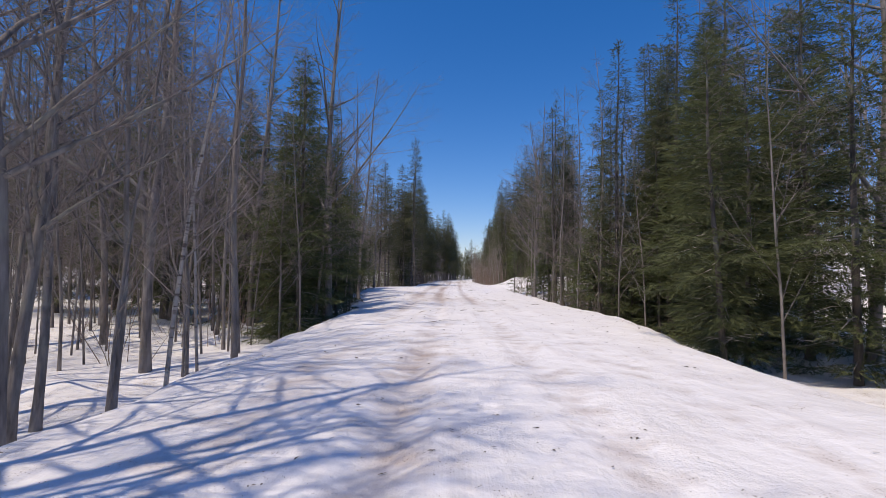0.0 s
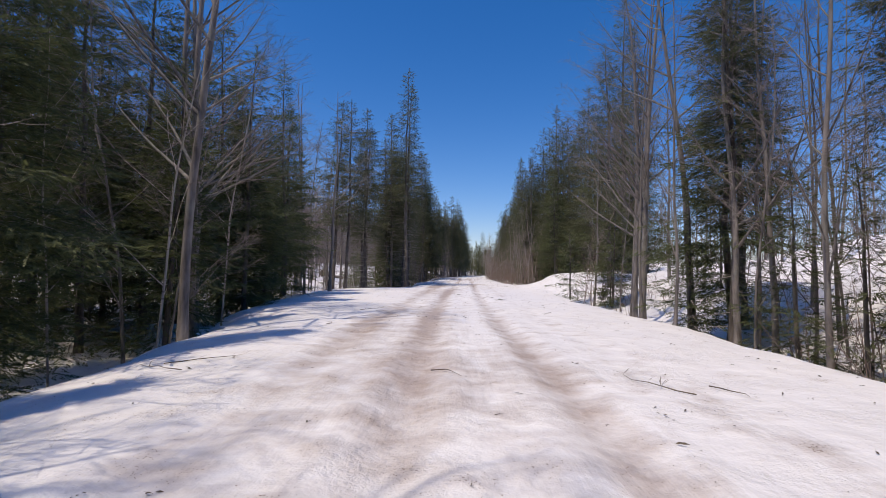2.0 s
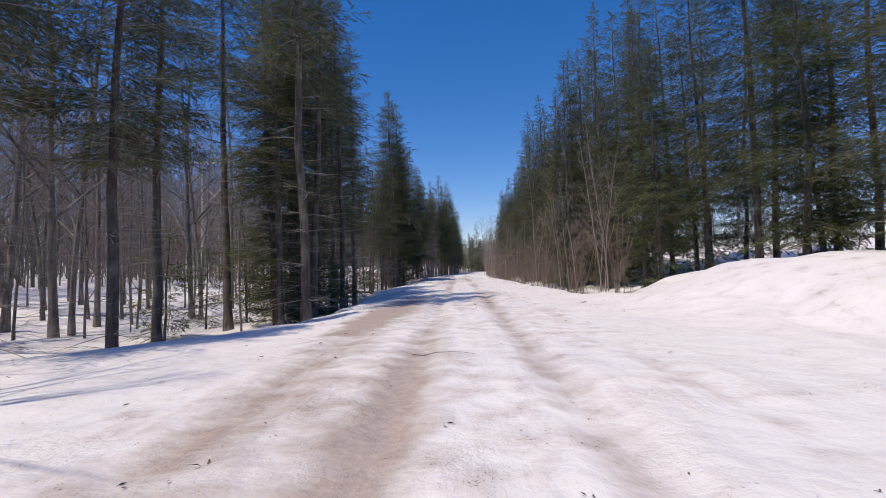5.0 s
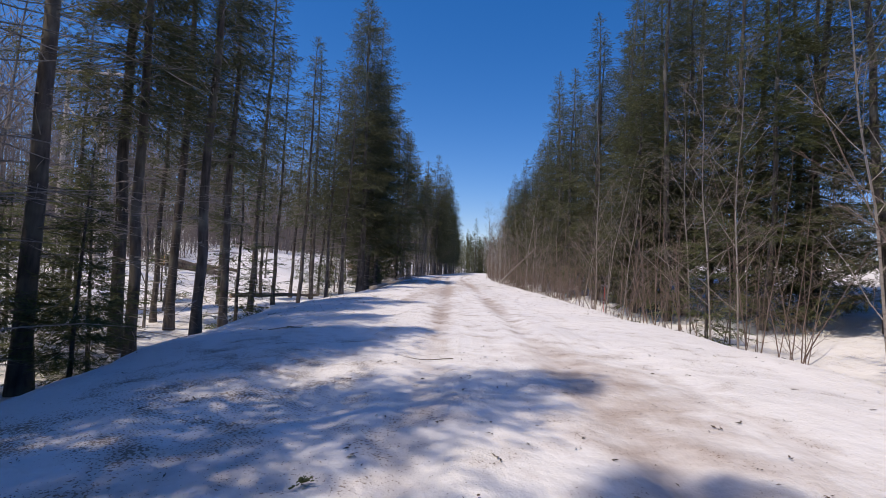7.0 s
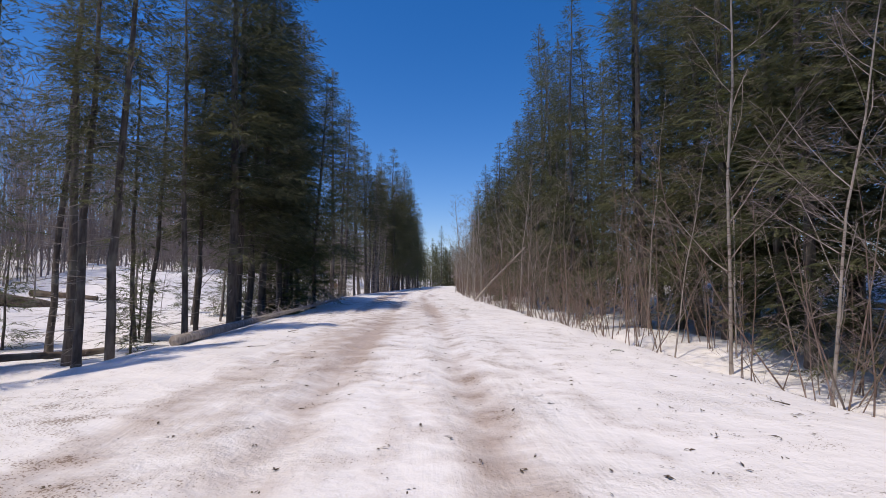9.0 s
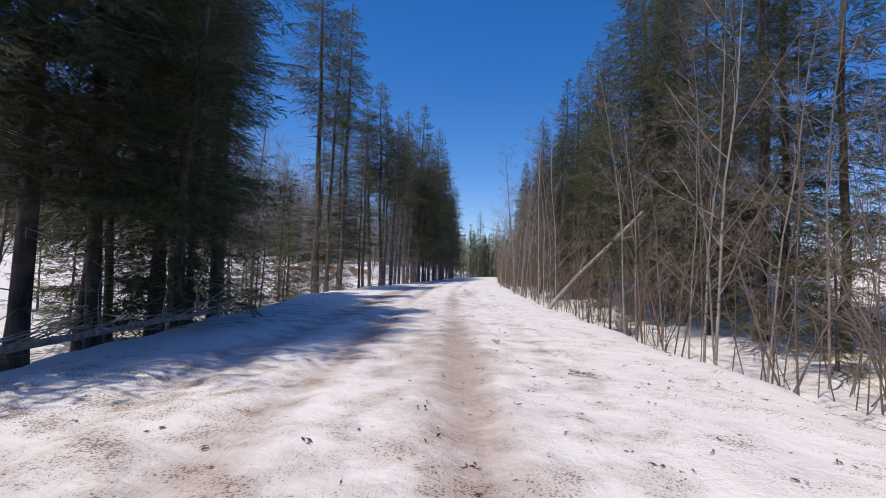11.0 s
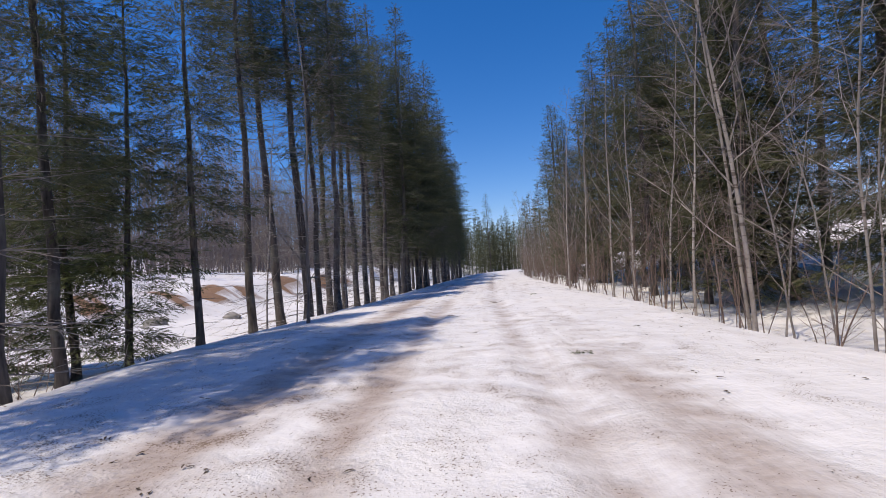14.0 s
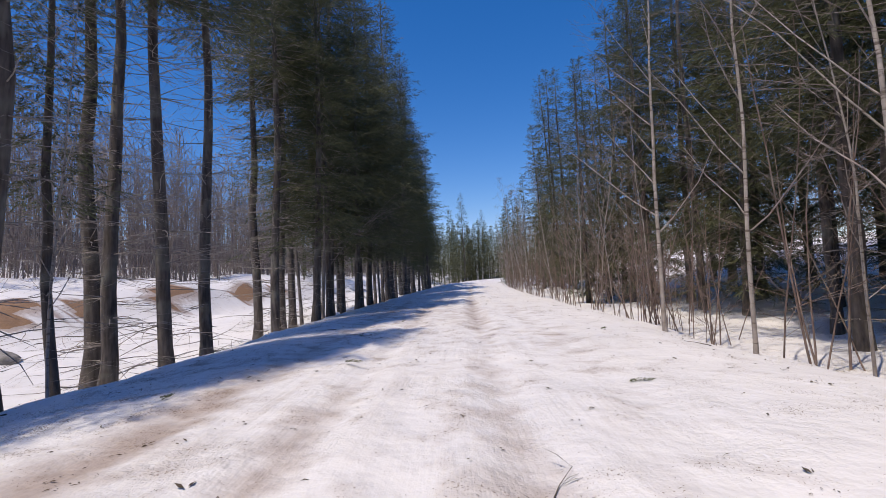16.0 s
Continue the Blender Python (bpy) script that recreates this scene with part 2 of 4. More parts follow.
def land(x, y):
    x, y = np.asarray(x, float), np.asarray(y, float)
    ragged = 0.28 * lumps(x * 0.3, y, 1.7) + 0.16 * lumps(x, y, 0.6)
    left = np.interp(y, LEFT_Y, LEFT_X) - x + ragged * 0.8
    right = x - np.interp(y, RIGHT_Y, RIGHT_X) + ragged * 0.8
    middle = np.interp(y, ROAD_Y, ROAD_X)
    off = x - middle
    on_road = ease((1.0 - np.maximum(left, right)) / 1.2)
    # wheel tracks, two pairs
    z = np.zeros_like(x)
    for lane, deep in ((-0.75, 0.055), (0.85, 0.06), (-2.0, 0.03), (2.1, 0.022)):
        wander = lane + 0.12 * lumps(y * 0 + lane * 7, y, 9)
        d = off - wander
        z += on_road * (-deep * np.exp(-(d / 0.2) ** 2) + deep * 0.55 * np.exp(-((np.abs(d) - 0.38) / 0.13) ** 2)) * (0.7 + 0.5 * lumps(y, lane * 3, 3))
    z += on_road * (0.02 * lumps(x, y, 1.1) + 0.012 * lumps(x + 9, y, 0.4) + 0.006 * lumps(x, y + 5, 0.17))
    # banks down to the woods, then the ground climbs away
    z += -0.16 * ease((left + 1.5) / 1.5) - 0.75 * ease(left / 1.5) + 2.3 * ease((left - 9) / 30) + 5.0 * ease((left - 30) / 45)
    z += -0.10 * ease((right + 1.5) / 1.5) - 0.65 * ease(right / 1.5) + 3.4 * ease((right - 3.5) / 20)
    out = ease(np.maximum(left, right) / 2.5)
    z += out * (0.17 * lumps(x, y, 2.3) + 0.08 * lumps(x + 40, y, 0.9) + 0.35 * lumps(x, y, 11))
    # sandy bank behind the last trees on one side, hummock of ploughed snow on the other
    z += 1.7 * ease((left - 13.2 + 0.9 * lumps(x, y, 3.1)) / 3.0) * ease((y - 112) / 10) * (1 + 0.35 * lumps(x, y, 5)) * ease((330 - y) / 100)
    z += 1.3 * ease((right - 2.0) / 5) * ease((y - 27) / 4) * ease((52 - y) / 6)
    z += 1.8 * np.exp(-((x - 11.4) / 3.6) ** 4 - ((y - 56.0) / 9.0) ** 2) * (1 + 0.15 * lumps(x, y, 1.9))
    # snow lip along both shoulders
    for edge in (left, right):
        z += 0.07 * np.exp(-((edge + 0.5) / 0.4) ** 2) * (0.6 + 0.7 * lumps(x, y, 1.3))
    return z


def build_ground():
    offs = np.concatenate([[-1600, -700, -320, -170, -110, -80], np.arange(-62, -26, 3.0), np.arange(-26, -12, 0.9), np.arange(-12, -7, 0.32),
                           np.arange(-7, 7.4, 0.16), np.arange(7.4, 13, 0.32), np.arange(13, 30, 0.9), np.arange(30, 64, 3.0), [80, 110, 170, 320, 700, 1600]])
    ys = np.concatenate([[-1500, -500, -200, -100, -60, -40, -25, -15, -10, -6, -3], np.arange(-1, 150, 0.22), np.arange(150, 190, 1.0), np.arange(190, 260, 4.0), [270, 300, 350, 450, 700, 1100, 1700]])
    o, y = np.meshgrid(offs, ys)
    x = o + np.interp(y, ROAD_Y, ROAD_X)
    z = land(x, y)
    s = Shape()
    s.grid(np.stack([x, y, z], -1).reshape(-1, 3), len(offs))
    me = s.mesh("ground", SNOW)
    left = np.interp(y, LEFT_Y, LEFT_X) - x
    right = x - np.interp(y, RIGHT_Y, RIGHT_X)
    off = x - np.interp(y, ROAD_Y, ROAD_X)
    on = ease((-0.2 - np.maximum(left, right)) / 0.8)
    soil = np.zeros_like(x)
    for lane, wide, much in ((-0.75, 0.26, 0.55), (0.85, 0.24, 0.52), (-2.0, 0.36, 0.40), (2.1, 0.32, 0.25)):
        soil = np.maximum(soil, much * np.exp(-((off - lane) / wide) ** 2) * (0.75 + 0.6 * lumps(y, lane * 9, 6)))
    soil += (0.16 + 0.16 * ease((y - 46) / 10)) * np.exp(-(off / 2.3) ** 4) * (0.75 + 0.8 * lumps(x, y, 7) + 0.5 * lumps(x * 2, y * 0.6, 1.4))
    # bare sandy stretches: side offset, place along, widths, amount
    for at, along, wide, far, much in ((-2.0, 29, 0.7, 6, 0.40), (-0.8, 30, 0.5, 8, 0.40), (0.8, 30, 0.35, 7, 0.35), (-0.4, 24, 1.3, 2.2, 0.4), (-2.2, 57.5, 0.6, 4.5, 1.1), (-1.4, 61, 0.5, 5, 0.5), (1.3, 66, 0.6, 2.5, 0.6), (0.5, 62, 0.9, 5, 0.4), (1.6, 114.5, 0.3, 4, 0.6),
                                       (-1.2, 86, 0.8, 6, 0.5), (-2.0, 112, 0.6, 8, 0.65), (-2.2, 128, 0.5, 6, 0.45), (0.6, 95, 0.6, 6, 0.4), (-1.5, 47, 1.6, 6, 0.45)):
        soil += much * np.exp(-((off - at) / wide) ** 2 - ((y - along) / far) ** 2)
    soil = np.clip(soil, 0, 1.2) * on
    # a strip of bare gravel along one shoulder
    d = ((off + 2.3) / 0.6) ** 2 + ((y - 56.5) / 5.5) ** 2 + 0.4 * lumps(x, y, 0.8) + 0.3 * lumps(x, y, 0.25)
    soil = np.maximum(soil, 1.22 * ease((1.1 - d) / 1.1))
    # bare sandy faces in the snow bank
    for at, along, wide, far in ((-12.4, 142.2, 1.0, 1.3), (-11.9, 147.0, 1.0, 1.7), (-11.2, 150.6, 0.8, 1.2), (-9.9, 157.0, 1.0, 2.4), (-8.8, 167.8, 1.1, 3.0), (-7.9, 174.0, 1.0, 2.6), (-13.4, 136.5, 0.8, 0.9)):
        d = ((x - at) / wide) ** 2 + ((y - along) / far) ** 2 + 0.7 * lumps(x, y, 1.1) + 0.6 * lumps(x, y, 0.45)
        soil = np.maximum(soil, 1.5 * ease((1.25 - d) / 0.3))
    litter = 0.10 + 0.28 * ease(np.maximum(left, right) / 2.0) * (0.5 + 0.5 * lumps(x, y, 3.5)) * ease((45 - np.maximum(left, right)) / 10)
    litter = litter + (0.14 + 0.10 * ease((off * -1 + 0.5) / 2.5)) * ease((y - 55) / 6) * on * (1 + lumps(x, y, 2.4))
    litter = np.where((left > 3) & (y > 105), 0.05, litter)
    for name, values in (("soil", soil), ("litter", litter), ("across", off), ("packed", on * ease((3.4 - np.abs(off)) / 1.2))):
        me.attributes.new(name, "FLOAT", "POINT").data.foreach_set("value", values.astype(np.float32).ravel())
    tagged(new("ground", me), "old snow over a forest road with sandy wheel tracks", "ground", kind="structure")


build_ground()


# ---- trees ----
def wander(rng, start, way, length, steps, curl, lift):
    """A path that starts out along `way`, wanders by `curl` and bends up by `lift`."""
    p, pts = np.array(start, float), []
    way = np.array(way, float) / np.linalg.norm(way)
    for k in range(steps + 1):
        pts.append(p.copy())
        p = p + way * length / steps
        way = way + rng.normal(0, curl, 3) + np.array([0, 0, lift])
        way /= np.linalg.norm(way)
    return np.array(pts)


def tree_base(name, label, category, group):
    return tagged(new(name), label, category, group)


class Sprays:
    """Collects flat pointed blades, to be made in one go."""

    def __init__(self):
        self.rows = []

    def add(self, base, way, flat, length, width):
        self.rows.append((*base, *way, *flat, length, width))

    def into(self, shape):
        if self.rows:
            r = np.array(self.rows)
            shape.blades(r[:, 0:3], r[:, 3:6], r[:, 6:9], r[:, 9], r[:, 10])


def stuff(name, shape, mat, parent, label="", smooth=True):
    return tagged(part(name, shape, mat, parent, label, smooth), kind="stuff")


def conifer(name, label, group, seed, tall, wide, bare, density, bark, needles, blade=1.0, droop=0.5, girth=1.0, slim=1.0, boughs=False):
    """Trunk, dead limbs under the crown, limbs and needle sprays. bare: height of the crown's foot."""
    rng = np.random.RandomState(seed)
    tree = tree_base(name, label, "conifer", group)
    r0 = (tall * 0.0072 + 0.015) * girth
    n = 14
    path = np.stack([np.cumsum(rng.normal(0, tall * 0.0025, n)), np.cumsum(rng.normal(0, tall * 0.0025, n)), np.linspace(-0.5, tall, n)], 1)
    radii = r0 * (1 - np.linspace(0, 1, n)) ** 0.8 + 0.008
    radii[0] *= 1.5
    stem, limbs, green, grey, soft = Shape(), Shape(), Shape(), Sprays(), Sprays()
    stem.tube(path, radii, 9)
    at = lambda h: np.array([np.interp(h, path[:, 2], path[:, k]) for k in range(3)])
    # dead limbs
    h = 0.6
    while h < bare + tall * 0.1:
        for _ in range(rng.randint(1, 4) + (2 if boughs else 0)):
            a = rng.uniform(0, 6.283)
            ln = rng.uniform(0.25, 1.0) * min(wide, 2.0) * (1.0 if boughs else 0.7)
            w = wander(rng, at(h), (math.cos(a), math.sin(a), rng.uniform(-0.25, 0.2)), ln, 3, 0.12, -0.03)
            limbs.tube(w, np.linspace(0.014, 0.003, 4), 3)
            for k in range(5):
                b = a + rng.choice([-1, 1]) * rng.uniform(0.4, 1.1)
                grey.add(w[rng.randint(1, 4)], (math.cos(b), math.sin(b), rng.uniform(-0.4, 0.15)), rng.normal(0, 1, 3), ln * rng.uniform(0.25, 0.6), 0.006)
        h += rng.uniform(0.25, 0.55)
    # green whorls
    h = bare
    while h < tall - 0.15:
        f = (h - bare) / (tall - bare)
        reach = wide * (0.75 + 0.25 * min(1, f * 5)) * (1 - f) ** 0.8 * (0.9 + 0.2 * math.sin(h * 2.1 + seed)) + 0.14
        for k in range(rng.randint(5, 8)):
            a = rng.uniform(0, 6.283)
            ln = reach * rng.uniform(0.6, 1.15)
            if rng.rand() < 0.05:
                continue
            lift = 0.35 * f - 0.10 - droop * 0.25 * (1 - f)
            w = wander(rng, at(h + rng.uniform(-0.12, 0.12)), (math.cos(a), math.sin(a), lift), ln, 5, 0.06, -0.05 * droop * (1 - f) + 0.02)
            if boughs:
                limbs.tube(w[[0, 2, 4]], np.linspace(0.010 + 0.006 * ln, 0.004, 3), 3)
            else:
                grey.add(w[0], w[4] - w[0], (0.3, 0.1, 1), ln * 0.8, 0.014)
            for s in np.arange(0.15 * ln, ln, 0.17 / density):
                u = s / ln * 5
                c = min(4, int(u))
                d = w[c + 1] - w[c]
                p = w[c] + d * (u - c)
                d = d / (np.linalg.norm(d) + 1e-9)
                flat_side = math.hypot(d[0], d[1]) + 1e-9
                side = np.array([-d[1] / flat_side, d[0] / flat_side, 0])
                arm = (0.40 * (ln - s) + 0.14) * rng.uniform(0.7, 1.15)
                for sign in (-1, 1):
                    q = d * 0.6 + side * sign * 0.78 + np.array([0, 0, rng.uniform(-0.5, 0.06) * (0.5 + droop)])
                    m = max(1, int(arm / (0.16 / density) + 0.5))
                    for e in range(m):
                        jit = rng.normal(0, 0.28, 5)
                        fork = q * 0.85 + d * (0.2 + jit[4]) + jit[:3]
                        soft.add(p + q * (arm * (e + 0.3) / m), fork, (jit[3] * 1.7, jit[4] * 1.7, 1), (0.22 + 0.12 * rng.rand()) * blade, (0.029 + 0.017 * rng.rand()) * blade * slim)
            soft.add(w[4], d, (0, 0.1, 1), 0.26 * blade + 0.2 * ln, 0.04 * blade)
        h += rng.uniform(0.24, 0.40) * (0.7 + 0.02 * tall) / max(0.7, density)
    top = at(tall)
    for k in range(26):
        a = rng.uniform(0, 6.283)
        soft.add(top - np.array([0, 0, rng.uniform(0, 0.6)]), (math.cos(a) * 0.8, math.sin(a) * 0.8, rng.uniform(0.1, 1.0)), (0, 0.2, 1), 0.20 * blade, 0.03 * blade)
    grey.into(limbs)
    soft.into(green)
    part("trunk", stem, bark, tree)
    stuff("branchwork", limbs, TWIG_DEAD, tree, "bare grey dead limbs and boughs")
    stuff("crown", green, needles, tree, "green needle sprays", smooth=False)
    return tree


def hardwood(name, label, group, seed, tall, trunk, bark, twig, fork=0.45, forks=11, spread=0.5, twigs=4, sides=8, bend=0.02, low=0.25):
    """A leafless broadleaf tree: stem, rising limbs, branches and fine twigs."""
    rng = np.random.RandomState(seed)
    tree = tree_base(name, label, "tree", group)
    stem, limbs, fine, thin = Shape(), Shape(), Shape(), Sprays()
    path = wander(rng, (0, 0, -0.5), (rng.normal(0, 0.03), rng.normal(0, 0.03), 1), tall + 0.5, 12, bend, 0.02)
    radii = trunk * (1 - np.linspace(0, 1, 13) * 0.93) ** 0.9
    radii[0] *= 1.4
    stem.tube(path, radii, sides)
    for i in range(forks):
        f = low + (0.97 - low) * (i + rng.rand()) / forks
        p = np.array([np.interp(f * 12, np.arange(13), path[:, c]) for c in range(3)])
        r = np.interp(f * 12, np.arange(13), radii)
        a = rng.uniform(0, 6.283)
        ln = tall * fork * (1.05 - f) * rng.uniform(0.55, 1.1) + 0.3
        w = wander(rng, p, (math.cos(a) * spread * 2, math.sin(a) * spread * 2, rng.uniform(0.55, 1.3)), ln, 5, 0.10, 0.06)
        limbs.tube(w[[0, 1, 3, 5]] if sides < 8 else w, np.linspace(r * 0.55, 0.005, 4 if sides < 8 else 6), 3 if sides < 8 else 5)
        for j in range(int(3 + ln * 1.4)):
            t = rng.uniform(0.22, 0.98)
            q = np.array([np.interp(t * 5, np.arange(6), w[:, c]) for c in range(3)])
            b = a + rng.normal(0, 1.0)
            l2 = ln * (1.15 - t) * rng.uniform(0.35, 0.7) + 0.15
            v = wander(rng, q, (math.cos(b), math.sin(b), rng.uniform(0.1, 1.1)), l2, 3, 0.14, 0.05)
            fine.tube(v, np.linspace(max(0.005, r * 0.2 * (1.1 - t)), 0.002, 4), 3)
            for k in range(twigs + 1):
                c2 = b + rng.normal(0, 1.0)
                q2 = v[rng.randint(1, 4)] * 0.7 + v[rng.randint(1, 4)] * 0.3
                way = np.array((math.cos(c2), math.sin(c2), rng.uniform(0.0, 1.0)))
                l3 = l2 * rng.uniform(0.25, 0.6) + 0.12
                thin.add(q2, way, rng.normal(0, 1, 3), l3, 0.0035)
                thin.add(q2 + way * l3 * 0.4, way + rng.normal(0, 0.5, 3), rng.normal(0, 1, 3), l3 * 0.6, 0.003)
    thin.into(fine)
    part("trunk", stem, bark, tree)
    stuff("branchwork", limbs, bark, tree)
    stuff("crown", fine, twig, tree, "fine bare twigs")
    return tree


def sapling_clump(name, label, group, seed, stems, tall, bark, twig, lean=0.22, twigs=9):
    """Several thin stems from one root, with ascending side twigs."""
    rng = np.random.RandomState(seed)
    tree = tree_base(name, label, "sapling", group)
    fine, thin = Shape(), Sprays()
    for s in range(stems):
        stem = Shape()
        a = rng.uniform(0, 6.283)
        h = tall * rng.uniform(0.6, 1.1)
        r = 0.006 + 0.0028 * h * rng.uniform(0.5, 1.1)
        start = (rng.normal(0, 0.2), rng.normal(0, 0.2), -0.4)
        w = wander(rng, start, (math.cos(a) * lean * rng.rand() * 2, math.sin(a) * lean * rng.rand() * 2, 1), h, 7, 0.05, 0.01)
        stem.tube(w, np.linspace(r, 0.003, 8), 5)
        for k in range(twigs):
            t = rng.uniform(0.2, 0.97)
            p = np.array([np.interp(t * 7, np.arange(8), w[:, c]) for c in range(3)])
            b = rng.uniform(0, 6.283)
            ln = h * rng.uniform(0.10, 0.26) * (1.25 - t)
            v = wander(rng, p, (math.cos(b), math.sin(b), rng.uniform(0.3, 1.2)), ln, 3, 0.12, 0.03)
            fine.tube(v, np.linspace(max(0.004, r * 0.35 * (1.1 - t)), 0.002, 4), 3)
            for e in range(5):
                c = b + rng.normal(0, 0.9)
                thin.add(v[rng.randint(1, 4)], (math.cos(c), math.sin(c), rng.uniform(0.1, 1)), rng.normal(0, 1, 3), ln * rng.uniform(0.25, 0.6), 0.003)
        part("stem", stem, bark, tree)
    thin.into(fine)
    stuff("crown", fine, twig, tree, "fine bare side twigs")
    return tree


KINDS = {}


def stand(kind, x, y, size=1.0, turn=None, lean=0.0, lean_to=0.0, sink=0.0):
    """Stands a tree of that kind on the ground; the first is the pattern for the rest."""
    rng = stand.rng
    turn = rng.uniform(0, 360) if turn is None else turn
    z = float(land(x, y)) - sink
    m = pose(x, y, z) @ pose(0, 0, 0, 0, 0, lean_to) @ pose(0, 0, 0, 0, lean, 0) @ pose(0, 0, 0, 0, 0, turn) @ Matrix.Scale(size, 4)
    TAKEN.append((x, y))
    if not isinstance(KINDS[kind], bpy.types.Object):
        KINDS[kind] = KINDS[kind]()
        KINDS[kind].matrix_basis = m
        return KINDS[kind]
    kept = KINDS[kind].matrix_basis.copy()
    KINDS[kind].scale = (1, 1, 1)
    made = copy_thing(KINDS[kind], m)
    KINDS[kind].matrix_basis = kept
    return made


stand.rng = random.Random(11)
TAKEN = []


SPRUCE = "tall dark green spruce with dead grey lower limbs"
MAST = "tall spruce with a long bare trunk and a high crown"
POLE = "slender dark spruce with a bare lower trunk"
FIR = "bushy green fir with boughs down to the snow"
SMALL = "small young fir in the undergrowth"
MAPLE = "leafless grey-barked hardwood with rising limbs"
BROAD = "leafless hardwood with a wide crown of bare limbs"
THIN = "thin leafless grey hardwood in the roadside woods"
BIRCH = "slender pale-barked bare birch"
ALDER = "clump of thin pale bare alder stems"
RED = "clump of thin reddish-brown bare shrub stems"
for letter, seed, tall, wide, bare in (("a", 1, 18, 4.0, 3.6), ("b", 2, 17, 3.3, 4.4), ("c", 3, 19, 3.9, 3.4)):
    KINDS["spruce_" + letter] = lambda s=seed, t=tall, w=wide, b=bare: conifer("spruce_tree", SPRUCE, "tall spruces", s, t, w, b, 1.0, BARK_SPRUCE, NEEDLE_SPRUCE, blade=0.98)
for letter, seed, tall, wide, bare in (("a", 4, 15, 1.7, 5.5), ("b", 5, 13, 1.5, 4.2), ("c", 6, 16, 1.9, 6.5)):
    KINDS["pole_" + letter] = lambda s=seed, t=tall, w=wide, b=bare: conifer("spruce_tree", POLE, "slender spruces", s, t, w, b, 0.95, BARK_SPRUCE, NEEDLE_SPRUCE, blade=0.98, girth=0.9)
for letter, seed, tall, wide, bare in (("a", 16, 17, 2.3, 8.8), ("b", 17, 18, 2.4, 9.6), ("c", 18, 16, 2.7, 5.4), ("d", 19, 15, 2.6, 5.8)):
    KINDS["mast_" + letter] = lambda s=seed, t=tall, w=wide, b=bare: conifer("spruce_tree", MAST, "tall bare-stemmed spruces", s, t, w, b, 1.05, BARK_SPRUCE, NEEDLE_SPRUCE, blade=0.95, girth=1.12, boughs=True)
for letter, seed, tall, wide, bare in (("a", 7, 9.5, 2.3, 0.4), ("b", 8, 12, 2.6, 0.6), ("c", 9, 7.5, 2.0, 0.3)):
    KINDS["fir_" + letter] = lambda s=seed, t=tall, w=wide, b=bare: conifer("fir_tree", FIR, "firs", s, t, w, b, 1.15, BARK_SPRUCE, NEEDLE_FIR, blade=0.95, droop=0.35)
for letter, seed, tall, wide in (("a", 10, 3.6, 1.25), ("b", 12, 4.8, 1.45)):
    KINDS["young_" + letter] = lambda s=seed, t=tall, w=wide: conifer("young_fir", SMALL, "young firs", s, t, w, 0.2, 0.85, BARK_SPRUCE, NEEDLE_FIR, blade=1.05, droop=0.3)
for letter, seed, tall, wide, bare in (("a", 13, 18, 3.1, 1.2), ("b", 14, 16, 2.8, 0.9), ("c", 15, 20, 3.4, 1.8)):
    KINDS["back_" + letter] = lambda s=seed, t=tall, w=wide, b=bare: conifer("spruce_tree", SPRUCE, "spruces in the back rows", s, t, w, b, 0.78, BARK_SPRUCE, NEEDLE_SPRUCE, blade=1.35, slim=0.85)
for letter, seed, tall, trunk in (("a", 21, 15, 0.12), ("b", 22, 17, 0.14), ("c", 23, 14, 0.10)):
    KINDS["maple_" + letter] = lambda s=seed, t=tall, r=trunk: hardwood("hardwood_tree", MAPLE, "grey hardwoods", s, t, r, BARK_GREY, TWIG_GREY, forks=18, low=0.22, bend=0.03, twigs=6)
for letter, seed, tall, trunk in (("a", 51, 14, 0.13), ("b", 52, 13, 0.12)):
    KINDS["broad_" + letter] = lambda s=seed, t=tall, r=trunk: hardwood("hardwood_tree", BROAD, "broad-crowned hardwoods", s, t, r, BARK_GREY, TWIG_GREY, fork=0.62, forks=13, spread=0.85, low=0.35, bend=0.04)
for letter, seed, tall, trunk in (("a", 24, 11, 0.05), ("b", 25, 9, 0.04), ("c", 26, 13, 0.062), ("d", 27, 8, 0.032)):
    KINDS["thin_" + letter] = lambda s=seed, t=tall, r=trunk: hardwood("young_hardwood", THIN, "thin hardwoods", s, t, r, BARK_GREY, TWIG_GREY, fork=0.30, forks=13, spread=0.38, twigs=5, sides=6, low=0.16, bend=0.035)
for letter, seed, tall, trunk in (("a", 31, 9, 0.036), ("b", 32, 12, 0.055), ("c", 33, 7.5, 0.026)):
    KINDS["birch_" + letter] = lambda s=seed, t=tall, r=trunk: hardwood("birch_tree", BIRCH, "pale birches", s, t, r, BARK_PALE, TWIG_GREY, fork=0.32, forks=14, spread=0.42, twigs=4, sides=7, bend=0.04, low=0.2)
for letter, seed, stems, tall in (("a", 41, 5, 4.6), ("b", 42, 4, 5.6), ("c", 43, 6, 3.6), ("d", 44, 3, 6.4)):
    KINDS["alder_" + letter] = lambda s=seed, n=stems, t=tall: sapling_clump("alder_clump", ALDER, "roadside alders", s, n, t, BARK_SAPLING, BARK_SAPLING, twigs=13)
for letter, seed, stems, tall in (("a", 45, 8, 2.4), ("b", 46, 7, 3.4)):
    KINDS["shrub_" + letter] = lambda s=seed, n=stems, t=tall: sapling_clump("shrub", RED, "roadside shrubs", s, n, t, BARK_SAPLING, TWIG_GREY, 0.4, 9)

